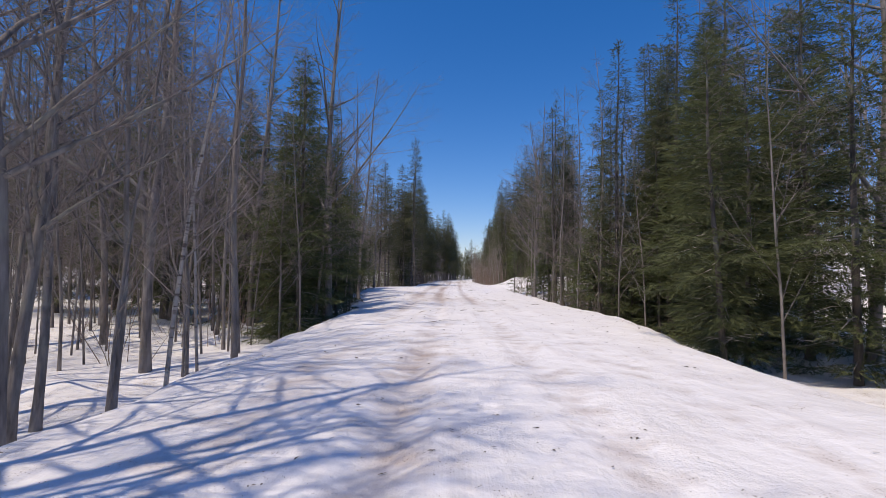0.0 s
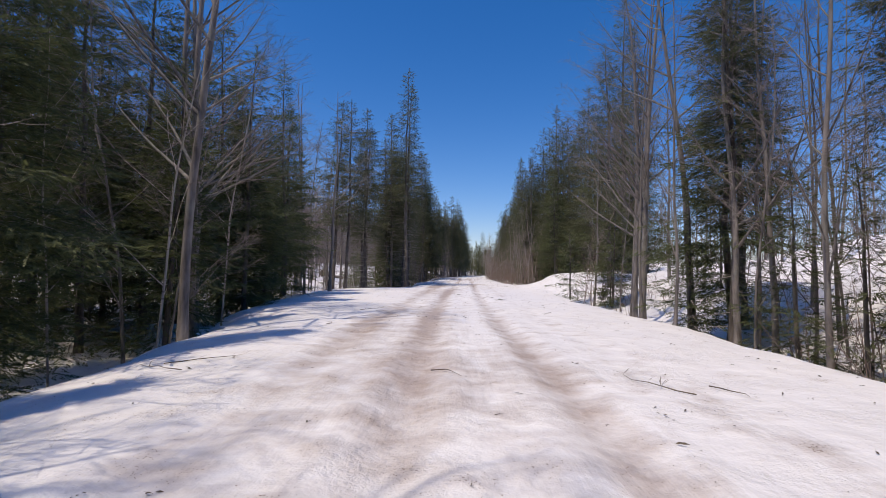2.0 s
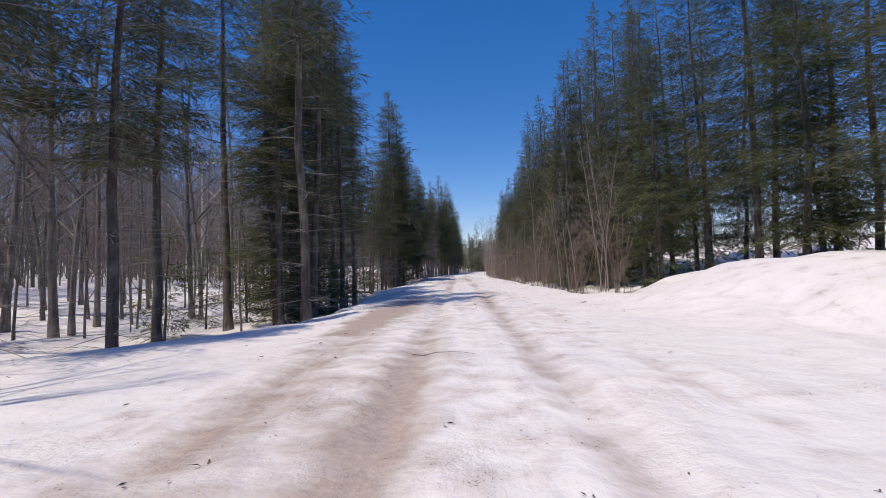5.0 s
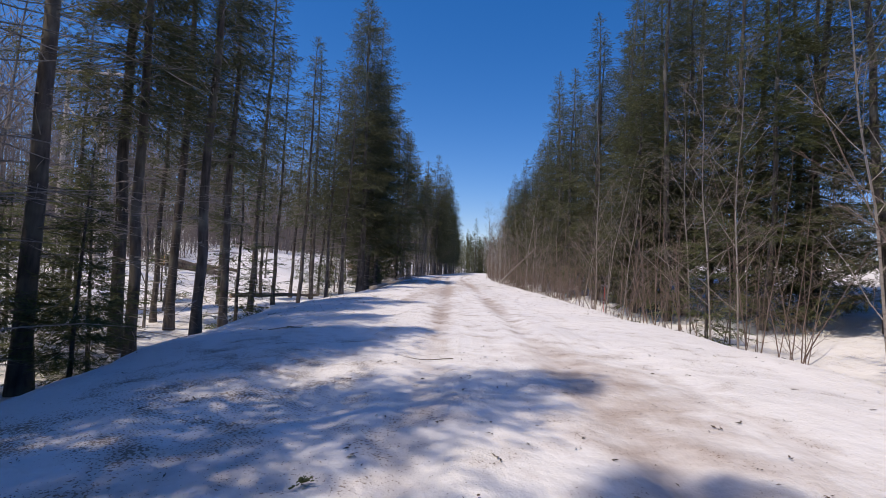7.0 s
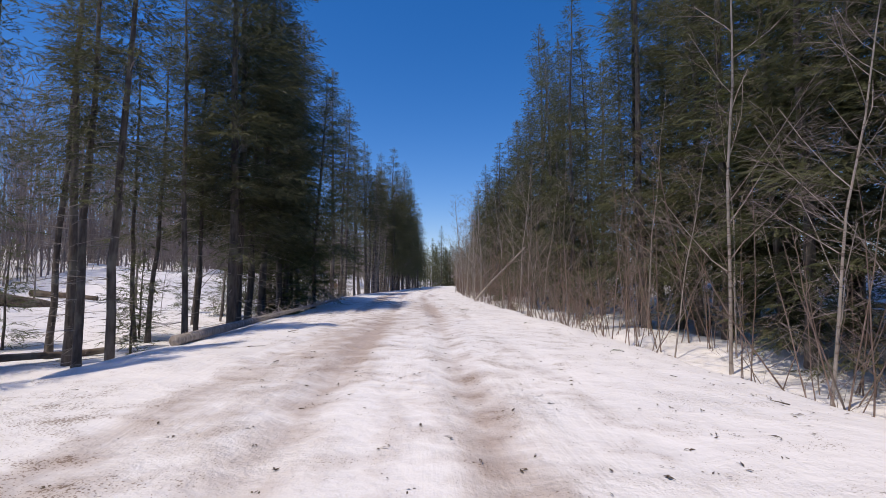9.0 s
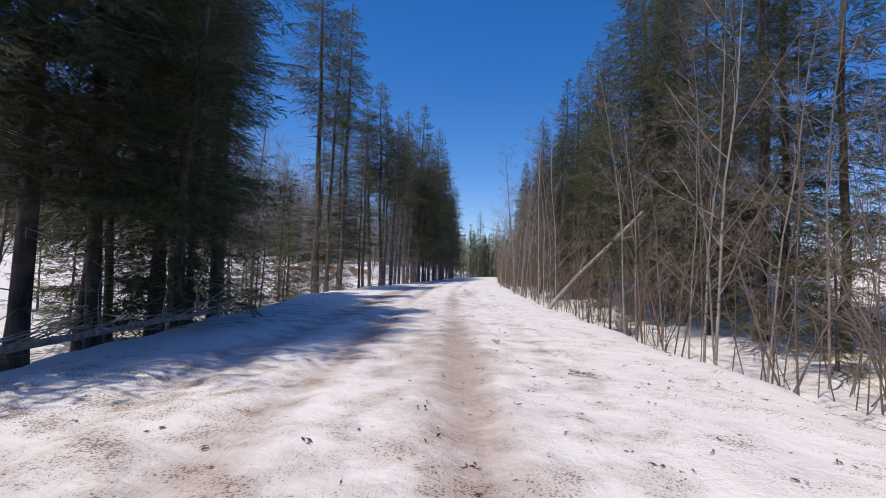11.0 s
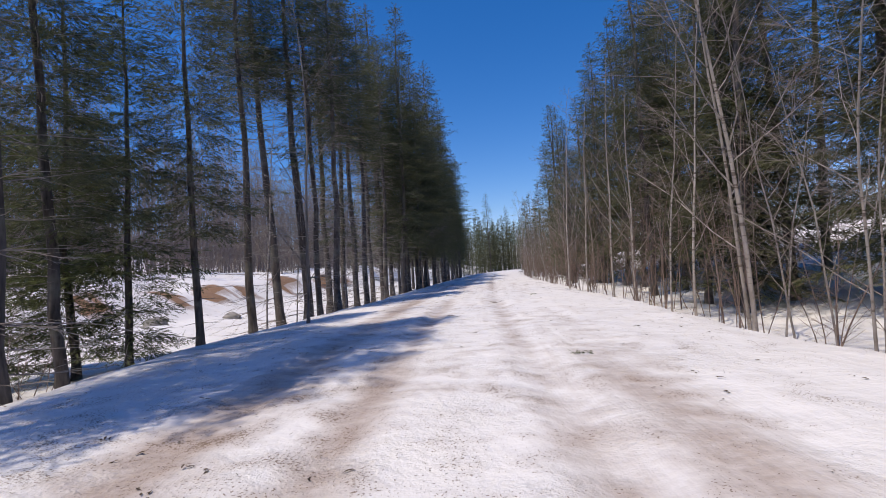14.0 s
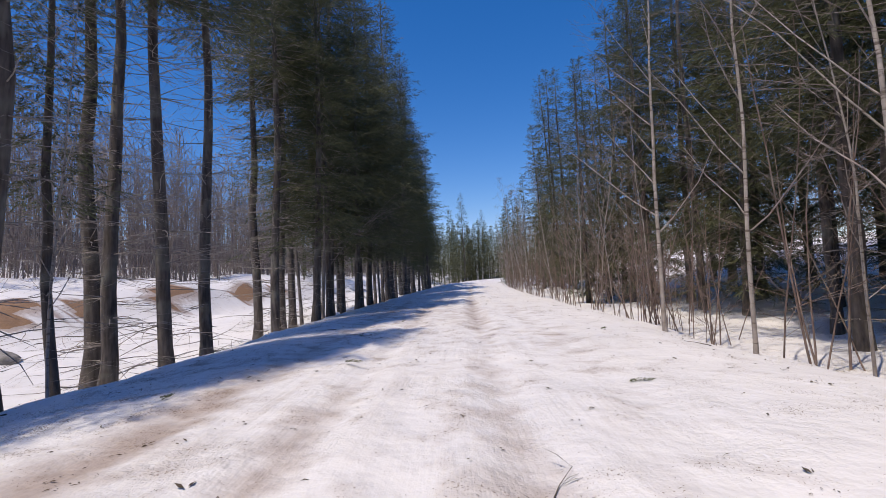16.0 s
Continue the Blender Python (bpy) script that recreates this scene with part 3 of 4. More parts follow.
# trees that stand out, by kind: place and size; left ones below y 2 are unseen, added for their shadows
for kind, places in {
    "spruce_a": ((-3.0, 94.6, 1.20), (-2.4, 98.6, 1.00), (13.9, 62.0, 1.00), (2.6, 141.3, 0.90)),
    "spruce_b": ((-4.4, 62.8, 0.80), (9.9, 33.6, 0.75), (-2.6, 92.6, 1.20), (-3.2, 96.4, 1.10), (-2.8, 103.2, 0.80), (-0.9, 122.8, 0.65), (-1.7, 119.8, 0.70), (14.7, 66.5, 1.00), (3.3, 147.3, 0.90), (10.6, 47.7, 0.90)),
    "spruce_c": ((-3.6, 107.0, 0.75), (-3.0, 97.5, 1.12), (12.4, 68.9, 0.88), (3.7, 150.3, 0.90)),
    "mast_c": ((-4.3, 61.0, 0.88), (-4.8, 65.4, 0.92), (-4.3, 70.6, 0.85), (-5.2, 53.6, 0.80), (-6.0, 50.6, 0.80)),
    "mast_d": ((-3.8, 74.4, 0.82), (-5.9, 56.4, 0.88), (-7.4, 53.0, 0.95), (-4.0, 60.3, 0.85)),
    "mast_a": ((-1.9, 114.6, 1.18), (-2.9, 66.0, 0.90), (-3.8, 67.9, 0.85), (-6.4, 61.8, 1.00), (-2.7, 101.3, 1.00), (-2.8, 104.6, 1.10), (-4.6, 105.4, 0.95), (-0.8, 128.3, 1.00), (0.6, 130.8, 0.90), (0.7, 135.0, 0.95)),
    "mast_b": ((-4.4, 63.8, 0.95), (-1.3, 118.1, 1.00), (-0.1, 128.9, 1.00), (0.9, 136.4, 0.90), (1.6, 139.9, 0.90)),
    "pole_a": ((-3.5, 72.2, 1.05), (-4.7, 78.7, 0.90), (-6.4, 75.6, 0.75), (-7.1, 81.6, 0.90), (-4.7, 73.4, 1.00), (-5.3, 83.2, 0.81), (-6.1, 88.7, 0.81), (-3.5, 102.5, 1.00)),
    "pole_b": ((7.9, 30.8, 1.00), (-5.7, 76.9, 0.80), (-7.9, 79.1, 0.90), (-3.8, 70.2, 1.05), (-3.6, 81.1, 0.90), (-7.8, 88.8, 0.90), (-5.9, 92.5, 0.85), (-3.6, 100.0, 1.20), (-2.6, 85.1, 0.95), (0.4, 132.1, 0.80)),
    "pole_c": ((-2.5, 58.0, 1.17), (-3.1, 61.2, 1.18), (-4.2, 65.4, 0.90), (-4.5, 87.0, 0.85), (-3.4, 85.5, 0.75), (-5.4, 92.5, 0.73), (-1.2, 113.8, 0.95), (0.2, 129.6, 0.95), (2.7, 143.1, 0.95), (-3.2, 103.9, 1.00)),
    "fir_a": ((-3.5, 103.0, 1.10), (-4.1, 66.2, 0.62), (-5.4, 18.5, 1.07), (-6.5, 35.6, 1.00), (-7.8, 44.0, 1.10), (-9.4, 46.5, 1.00), (8.0, 13.4, 0.95), (8.6, 18.2, 0.80), (11.2, 64.5, 1.20), (9.7, 15.2, 1.35), (-6.8, 38.5, 0.80)),
    "fir_b": ((8.6, 32.2, 1.00), (-3.7, 101.1, 1.05), (-0.8, 98.7, 1.00), (-2.4, 122.6, 0.80), (-6.0, 20.7, 0.91), (-7.6, 31.8, 0.93), (9.2, 16.4, 0.95), (10.6, 18.4, 0.95), (12.6, 20.6, 1.10), (11.4, 22.6, 1.10), (9.8, 12.4, 1.00), (-3.8, 122.8, 0.90), (8.9, 19.6, 0.90), (-7.7, 36.5, 0.94), (-6.9, 41.0, 0.90), (-9.1, 40.8, 0.92), (-5.8, 24.8, 0.94)),
    "fir_c": ((-3.1, 67.8, 0.46), (-3.9, 69.4, 0.50), (-4.5, 61.4, 1.10), (-6.9, 37.0, 1.00), (8.0, 9.0, 1.10), (8.9, 42.4, 0.80), (-5.9, 123.1, 1.20), (-4.7, 66.4, 0.70), (-5.6, 29.5, 0.90)),
    "young_a": ((-4.5, 67.0, 1.10), (-5.1, 69.6, 1.00), (-5.4, 112.0, 0.88), (9.1, 43.2, 0.94), (-6.0, 93.1, 0.90), (13.1, 99.1, 0.90), (10.8, 106.1, 1.00)),
    "young_b": ((-3.0, 109.0, 0.80), (-3.4, 110.6, 0.90), (-2.9, 112.2, 0.75), (-4.6, 112.8, 0.85), (-4.4, 63.4, 1.00), (-5.2, 65.0, 1.00), (-5.8, 109.0, 0.91), (-10.5, 117.9, 1.10), (9.9, 74.6, 0.90), (-4.8, 118.9, 1.02)),
    "shrub_a": ((-2.3, 113.4, 1.0), (-2.1, 111.4, 0.9), (-2.6, 115.6, 1.0), (-1.8, 117.2, 0.8), (-3.4, 114.6, 1.1)),
    # the hardwoods left of the road below y 2 only throw branch shadows into view
    "broad_a": ((-4.6, -0.4, 1.10), (-4.4, -6.0, 1.15), (-6.2, 25.1, 0.87), (-5.8, 45.5, 0.82)),
    "broad_b": ((-7.9, 6.0, 1.00), (8.0, 33.0, 1.00)),
    "maple_a": ((-6.4, 32.2, 0.98), (-4.2, 0.4, 1.05), (-4.5, -3.6, 1.10), (-4.9, 5.6, 0.60), (7.5, 30.1, 0.72), (-5.0, 113.7, 0.83), (7.4, 35.2, 1.00)),
    "maple_b": ((-3.8, 17.2, 0.90), (10.8, 11.7, 1.03), (7.9, 37.4, 0.85)),
    "maple_c": ((-6.1, 31.2, 1.10), (-4.5, 28.2, 1.00), (-4.4, 1.8, 1.10), (-4.6, -1.4, 1.15), (-5.4, 6.6, 0.65), (-5.2, 29.8, 1.00), (7.9, 29.4, 0.75), (-8.0, 48.1, 1.00), (7.6, 36.3, 1.00)),
    "thin_a": ((-4.8, 7.2, 1.00), (6.6, 21.9, 1.00), (6.5, 31.1, 0.95), (7.1, 34.4, 1.10), (-5.9, 25.3, 0.90), (-5.4, 60.5, 0.81)),
    "thin_c": ((-3.9, 9.4, 1.00), (7.3, 21.5, 1.00), (7.2, 27.0, 1.00), (8.5, 44.0, 0.87), (1.3, 123.8, 0.72)),
    "birch_a": ((-4.3, 7.7, 1.10), (8.9, 65.4, 0.90), (9.8, 83.4, 1.10), (10.2, 99.1, 0.90), (9.4, 108.4, 1.00), (9.5, 119.0, 1.10), (11.1, 123.7, 1.10), (11.1, 129.2, 1.10), (11.2, 127.5, 1.00), (10.7, 131.0, 1.00), (-0.5, 125.9, 0.90), (0.8, 131.5, 0.70)),
    "birch_b": ((9.5, 66.2, 0.75), (9.4, 111.5, 0.80), (9.5, 116.7, 0.80), (10.6, 133.2, 0.80)),
    "birch_c": ((-4.0, 8.1, 1.10), (9.1, 73.0, 1.00), (9.4, 72.4, 1.00), (9.2, 80.7, 1.00), (10.8, 99.7, 1.05), (8.7, 107.4, 0.99), (9.6, 119.3, 1.20), (10.4, 97.5, 1.00), (10.1, 69.3, 1.10), (9.7, 110.4, 1.00)),
}.items():
    for x, y, size in places:
        stand(kind, x, y, size, lean=stand.rng.uniform(0, 2.2), lean_to=stand.rng.uniform(0, 360))


def fill(side, y0, y1, near, far, kinds, count, gap, sizes=(0.8, 1.15), lean=3.0):
    """Scatters trees between two distances from the road's edge, no closer than `gap` to one another."""
    rng = stand.rng
    for _ in range(count):
        y = rng.uniform(y0, y1)
        d = near + (far - near) * rng.random() ** 1.2
        x = float(np.interp(y, LEFT_Y, LEFT_X)) - d if side < 0 else float(np.interp(y, RIGHT_Y, RIGHT_X)) + d
        if any((x - a) ** 2 + (y - b) ** 2 < gap * gap for a, b in TAKEN):
            continue
        stand(rng.choice(kinds), x, y, rng.uniform(*sizes), lean=rng.uniform(0, lean), lean_to=rng.uniform(0, 360))


BACK = ("back_a", "back_b", "back_c")
HARD = ("maple_a", "maple_c", "thin_a", "thin_b", "thin_c", "thin_d")
# one side: hardwoods, firs, widening, spruces, open poles, spruces, snow field
fill(-1, 15, 27, 0.8, 3.5, ("fir_a", "fir_c", "young_b", "fir_c"), 16, 1.4, (0.8, 1.1))
fill(-1, 17, 36, 2.2, 6, ("fir_a", "fir_b", "fir_c", "young_b"), 20, 1.6, (0.9, 1.2))
fill(-1, 20, 38, 6, 14, ("back_a", "back_b", "back_b"), 40, 1.8)
fill(-1, 2, 13, 9, 22, ("back_b", "fir_c"), 6, 2.5)
# unseen hardwoods beside and behind the start, added to shade the road
fill(-1, -10, 2, 1.0, 10, ("thin_a", "thin_b", "maple_c", "maple_a"), 60, 0.9)
fill(-1, 3, 20, 0.9, 22, ("thin_a", "thin_b", "thin_c", "thin_d", "maple_c", "shrub_b", "shrub_a", "thin_d"), 250, 0.65)
fill(-1, 14, 33, 0.5, 2.2, ("thin_b", "thin_d", "birch_c"), 22, 0.8)
fill(-1, 12, 40, 1.3, 12, ("thin_a", "thin_b", "thin_d", "shrub_b", "young_a"), 60, 0.9)
fill(-1, 12, 40, 12, 28, BACK + ("maple_a", "thin_c"), 40, 2.0)
fill(-1, 33, 51, 1.8, 8, ("fir_c", "young_b", "young_a", "thin_a", "thin_c", "pole_b", "shrub_b"), 44, 1.4, (0.75, 1.0))
fill(-1, 36, 54, 7, 14, ("back_b", "maple_a", "maple_c", "thin_c"), 30, 1.7)
fill(-1, 40, 74, 9, 30, ("maple_a", "maple_c", "maple_b", "thin_c", "thin_a"), 230, 1.2)
fill(-1, 57, 78, 1.0, 9, ("young_b", "young_a", "shrub_b", "thin_d", "thin_b"), 42, 1.2)
fill(-1, 58, 78, 5.5, 12, ("pole_b", "pole_a"), 6, 2.0, (0.6, 0.8))
fill(-1, 76, 96, 1.6, 13, ("pole_a", "pole_b", "thin_d", "young_a", "shrub_b", "thin_c"), 26, 1.6, (0.65, 0.95))
fill(-1, 60, 112, 13, 32, ("maple_c", "thin_c"), 40, 1.5)
fill(-1, 92, 100, 1.0, 6, ("pole_a", "pole_b", "young_b", "young_a", "thin_c"), 16, 1.5, (0.8, 1.0))
fill(-1, 103, 121, 1.6, 10, ("young_a", "young_b", "thin_d", "shrub_b", "shrub_a", "pole_b"), 40, 1.1, (0.6, 1.0))
fill(-1, 126, 137, 1.0, 2.6, ("mast_b", "pole_a", "pole_c", "thin_d"), 12, 1.2, (0.8, 0.95))
fill(-1, 133, 143, 0.8, 2.6, ("mast_a", "mast_b", "pole_c"), 16, 1.2, (1.0, 1.2))
fill(-1, 143, 190, 0.7, 3.4, ("spruce_b", "mast_c", "pole_c", "spruce_a", "pole_a", "thin_c"), 90, 1.3, (0.9, 1.4))
# other side: firs, hardwoods, the hummock, alders before dark spruces
fill(1, 11, 16, 3.0, 7, ("fir_b", "back_b", "fir_a"), 10, 1.5, (0.95, 1.2))
fill(1, 1, 27, 1.0, 7, ("young_b", "thin_a", "fir_c", "thin_d", "young_b", "thin_b"), 44, 1.1, (0.9, 1.1))
fill(1, -3, 29, 6.0, 16, ("back_b", "pole_a", "pole_b", "maple_a", "maple_c", "thin_c"), 46, 1.9, (0.9, 1.1))
fill(1, 17, 28, 2.2, 6.5, ("pole_b", "fir_c", "young_b", "pole_a"), 14, 1.5)
fill(1, 15, 46, 0.8, 6, ("thin_a", "thin_b", "thin_d", "shrub_b", "alder_b", "young_b"), 60, 0.9)
fill(1, 26, 48, 6, 26, ("maple_c", "thin_a", "thin_c", "thin_b"), 44, 1.7)
fill(1, 53, 62, 6.0, 10, BACK + ("fir_a", "fir_b"), 26, 1.6, (0.9, 1.15))
fill(1, 60, 74, 0.7, 2.8, ("alder_b", "alder_d", "birch_c", "shrub_a", "alder_c"), 24, 0.8)
fill(1, 72, 118, 0.6, 3.6, ("alder_a", "alder_b", "alder_c", "alder_d", "birch_c", "shrub_b"), 140, 0.68)
fill(1, 116, 190, 0.6, 3.2, ("alder_a", "alder_b", "alder_c", "alder_d", "birch_c", "birch_a"), 160, 0.65)
fill(1, 77, 96, 2.3, 6, BACK + ("fir_b", "spruce_a"), 60, 1.3, (0.85, 1.15))
fill(1, 96, 124, 5.2, 7.5, BACK + ("fir_b", "spruce_b"), 40, 1.8, (0.85, 1.15))
fill(1, 126, 154, 2.8, 6.5, BACK + ("back_b", "spruce_b"), 90, 1.5, (0.85, 1.1))
fill(1, 61, 76, 7, 12, BACK, 13, 2.2, (0.9, 1.1))
fill(1, 76, 152, 5.5, 11, BACK, 110, 1.8, (0.95, 1.3))
fill(1, 150, 195, 3.0, 8, BACK, 40, 2.2, (0.9, 1.1))
fill(1, 17, 32, 0.9, 4, ("shrub_b", "shrub_a", "thin_d", "thin_b", "alder_b", "young_b", "young_a", "pole_b"), 110, 0.6, (0.85, 1.1))
fill(1, 18, 31, 2.5, 9, ("thin_a", "thin_c", "pole_b", "pole_a", "shrub_b", "young_b", "fir_c", "fir_b"), 110, 1.0, (0.85, 1.1))
fill(1, 20, 31, 4, 14, ("pole_a", "pole_b", "back_b", "back_a", "maple_c", "thin_a"), 40, 1.7)
# two spires beyond the bend
stand("back_c", 17.8, 229.0, 1.02)
stand("back_c", 27.1, 262.0, 1.05)
stand("back_a", 31.5, 250.0, 0.95)


def far_woods():
    """The grey leafless woods behind the clearings, too far and too many to tell apart."""
    rng = np.random.RandomState(77)
    s, thin = Shape(), Sprays()
    for _ in range(2900):
        side = -1 if rng.rand() < 0.88 else 1
        y = rng.uniform(15, 250)
        edge = np.interp(y, LEFT_Y, LEFT_X) if side < 0 else np.interp(y, RIGHT_Y, RIGHT_X)
        x = edge + side * (25 + 38 * rng.rand() ** 1.5 if side < 0 else rng.uniform(20, 50))
        tall = rng.uniform(11, 19)
        base = np.array([x, y, float(land(x, y)) - 0.3])
        w = wander(rng, base, (rng.normal(0, 0.05), rng.normal(0, 0.05), 1), tall, 3, 0.05, 0.02)
        s.tube(w, rng.uniform(0.025, 0.085) * np.array([1.2, 0.85, 0.5, 0.1]), 4)
        for k in range(62):
            low = k > 40
            p = base + (w[-1] - base) * (rng.uniform(0.0, 0.22) if low else rng.uniform(0.15, 1.0))
            if low:
                p[:2] += rng.normal(0, 1.1, 2)
            a = rng.uniform(0, 6.283)
            thin.add(p, (math.cos(a) * 0.7, math.sin(a) * 0.7, rng.uniform(0.5, 1.4) + low), rng.normal(0, 1, 3), rng.uniform(0.7, 2.6), 0.030)
    thin.into(s)
    tagged(new("far_woods", s.mesh("far_woods", TWIG_GREY)), "grey leafless woods far behind the clearings", "woods", kind="stuff")


def far_spruces():
    """Spruce ranks on both sides where the road runs out of sight."""
    rng = np.random.RandomState(78)
    s, bases, ways, flats, lengths, widths = Shape(), [], [], [], [], []
    for k in range(560):
        y = rng.uniform(185, 420)
        side = rng.choice([-1, 1])
        edge = np.interp(y, LEFT_Y, LEFT_X) if side < 0 else np.interp(y, RIGHT_Y, RIGHT_X)
        x = edge + side * (0.8 + 30 * rng.rand() ** 2)
        if k < 280:
            y = rng.uniform(232, 290)
            x = rng.uniform(-12, 34)
        tall, wide = rng.uniform(10, 16), rng.uniform(1.6, 2.6)
        z0 = float(land(x, y)) - 0.3
        s.tube([(x, y, z0), (x, y, z0 + tall)], [0.14, 0.02], 4)
        for j in range(150):
            f = rng.rand() ** 0.8
            a = rng.uniform(0, 6.283)
            r = wide * (1 - f) * rng.uniform(0.2, 0.8)
            bases.append((x + math.cos(a) * r, y + math.sin(a) * r, z0 + 0.8 + f * (tall - 0.8)))
            ways.append((math.cos(a), math.sin(a), rng.uniform(-0.5, 0.1) + 0.5 * f))
            flats.append((rng.normal(0, 0.3), rng.normal(0, 0.3), 1))
            lengths.append(0.5 + 0.5 * (1 - f))
            widths.append(0.22)
    s.blades(np.array(bases), np.array(ways), np.array(flats), np.array(lengths), np.array(widths))
    tagged(new("far_spruces", s.mesh("far_spruces", NEEDLE_SPRUCE, False)), "dark spruce ranks along the road far ahead", "woods", kind="stuff")


far_woods()
far_spruces()


# ---- things on and beside the road ----
SPLIT_WOOD = bark_material("fresh_split_wood", (0.33, 0.20, 0.10), (0.62, 0.44, 0.27), 10)
OLD_LOG = bark_material("old_log_bark", (0.05, 0.038, 0.03), (0.17, 0.125, 0.095), 7, (1, 1, 1))
POLE_WOOD = bark_material("grey_pole_wood", (0.38, 0.33, 0.29), (0.60, 0.54, 0.49), 8)
CLUMP_GREY = bark_material("grey_clump", (0.16, 0.15, 0.14), (0.38, 0.36, 0.34), 4, (1, 1, 1))
DRY_LEAF = needle_material("dry_leaves", (0.28, 0.13, 0.06), (0.42, 0.24, 0.12), (0.36, 0.18, 0.08))
DROPPED = bark_material("dropped_bark_and_needles", (0.035, 0.025, 0.018), (0.16, 0.11, 0.075), 30, (1, 1, 1))
RED_PAINT, red_nodes, red_bsdf = material("red_painted_stake")
red_nodes.links.new(ramp(red_nodes, noise_at(red_nodes, 20, 3), [(0.3, (0.42, 0.03, 0.02)), (0.7, (0.62, 0.07, 0.04))]), red_bsdf.inputs["Base Color"])


def ground_z(x, y):
    return float(land(x, y))


def fallen_spruce():
    """A spruce blown down along the shoulder, its top twigs over the wheel track."""
    rng = np.random.RandomState(5)
    log = tagged(new("fallen_spruce"), "fallen grey spruce stem lying along the snowy shoulder", "fallen tree")
    stem, limbs, grey = Shape(), Shape(), Sprays()
    ys = np.linspace(84.4, 98.0, 14)
    xs = np.interp(ys, [84.4, 90.2, 98.0], [-0.95, -0.4, 0.5])
    path = np.array([(x, y, max(ground_z(x, y) + 0.08, -0.02 + 0.022 * (y - 84))) for x, y in zip(xs, ys)])
    butt = path[:1] - np.array([[0.01, 0.03, 0]])
    stem.tube(np.concatenate([butt, path]), np.concatenate([[0.01], np.linspace(0.115, 0.02, 14)]), 9)
    for i in range(60):
        f = rng.uniform(0.15, 1.0) ** 0.7
        p = np.array([np.interp(f * 13, np.arange(14), path[:, c]) for c in range(3)])
        a = rng.choice([-1, 1]) * rng.uniform(0.4, 1.3) + 1.4
        ln = rng.uniform(0.3, 1.3) * (0.35 + f)
        w = wander(rng, p, (math.cos(a), math.sin(a) + 0.3, rng.uniform(0.0, 0.7)), ln, 3, 0.15, -0.05)
        limbs.tube(w, np.linspace(0.014, 0.003, 4), 4)
        for k in range(6):
            b = a + rng.normal(0, 0.7)
            grey.add(w[rng.randint(1, 4)], (math.cos(b), math.sin(b), rng.uniform(-0.2, 0.5)), rng.normal(0, 1, 3), ln * rng.uniform(0.2, 0.5), 0.006)
    grey.into(limbs)
    part("trunk", stem, TWIG_DEAD, log)
    stuff("branchwork", limbs, TWIG_DEAD, log, "bare grey limbs and twigs")


def lying_log(a, b, r, label, root=False):
    """A thick old log on the snow with a cut or torn end face."""
    rng = np.random.RandomState(int(abs(a[0] * 10)))
    log = tagged(new("fallen_log"), label, "log")
    a, b = np.array(a, float), np.array(b, float)
    body, face = Shape(), Shape()
    t = np.linspace(0, 1, 9)
    path = a + (b - a) * t[:, None] + np.cumsum(rng.normal(0, 0.02, (9, 3)), axis=0)
    body.tube(path, r * (1 - 0.35 * t) * (1 + rng.normal(0, 0.06, 9)), 14)
    d = (a - b) / np.linalg.norm(b - a)
    rings = np.array([path[0] - d * 0.02, path[0] + d * 0.03, path[0] + d * 0.04])
    face.tube(rings, np.array([r * 0.97, r * 0.9, 0.01]), 14)
    part("log_body", body, OLD_LOG, log)
    part("end_face", face, SPLIT_WOOD, log, "orange-brown torn end grain")
    if root:
        for k in range(7):
            w = Shape()
            ang = k * 0.9 + rng.uniform(-0.2, 0.2)
            side = np.array([math.cos(ang) * 0.6, 0.3, math.sin(ang)])
            w.tube(wander(rng, path[0], side + d * 0.5, 0.9, 4, 0.2, 0), np.linspace(r * 0.35, 0.02, 5), 6)
            part("root", w, OLD_LOG, log)


def h_frame_pole(x, y, wide, tall):
    """Two grey poles with a cross-brace and a crossarm, hung with insulators."""
    frame_thing = tagged(new("utility_pole"), "weathered grey wooden H-frame utility pole in a clearing", "utility pole")
    z = ground_z(x, y)
    for k in (0, 1):
        s = Shape()
        s.tube([(x + wide * k, y, z - 0.5), (x + wide * k, y, z + tall * 0.5), (x + wide * k, y, z + tall)], [0.17, 0.15, 0.12], 10)
        part("post", s, POLE_WOOD, frame_thing)
    for k in (0, 1):
        s = Shape()
        s.tube([(x + wide * k, y - 0.14 - 0.06 * k, z + tall - 2.4), (x + wide * (1 - k), y - 0.14 - 0.06 * k, z + tall - 5.0)], [0.075, 0.075], 6)
        part("brace", s, POLE_WOOD, frame_thing)
    s = Shape()
    s.tube([(x - 1.4, y - 0.18, z + tall - 0.35), (x + wide + 1.4, y - 0.18, z + tall - 0.35)], [0.1, 0.1], 6)
    part("crossarm", s, POLE_WOOD, frame_thing)
    for dx in (-1.2, wide / 2, wide + 1.2):
        s = Shape()
        zz = z + tall - 0.45
        s.tube([(x + dx, y - 0.18, zz - 0.1 * i) for i in range(8)], [0.03, 0.09, 0.04, 0.09, 0.04, 0.09, 0.04, 0.02], 8)
        part("insulator", s, OLD_LOG, frame_thing, "dark hanging insulator string")


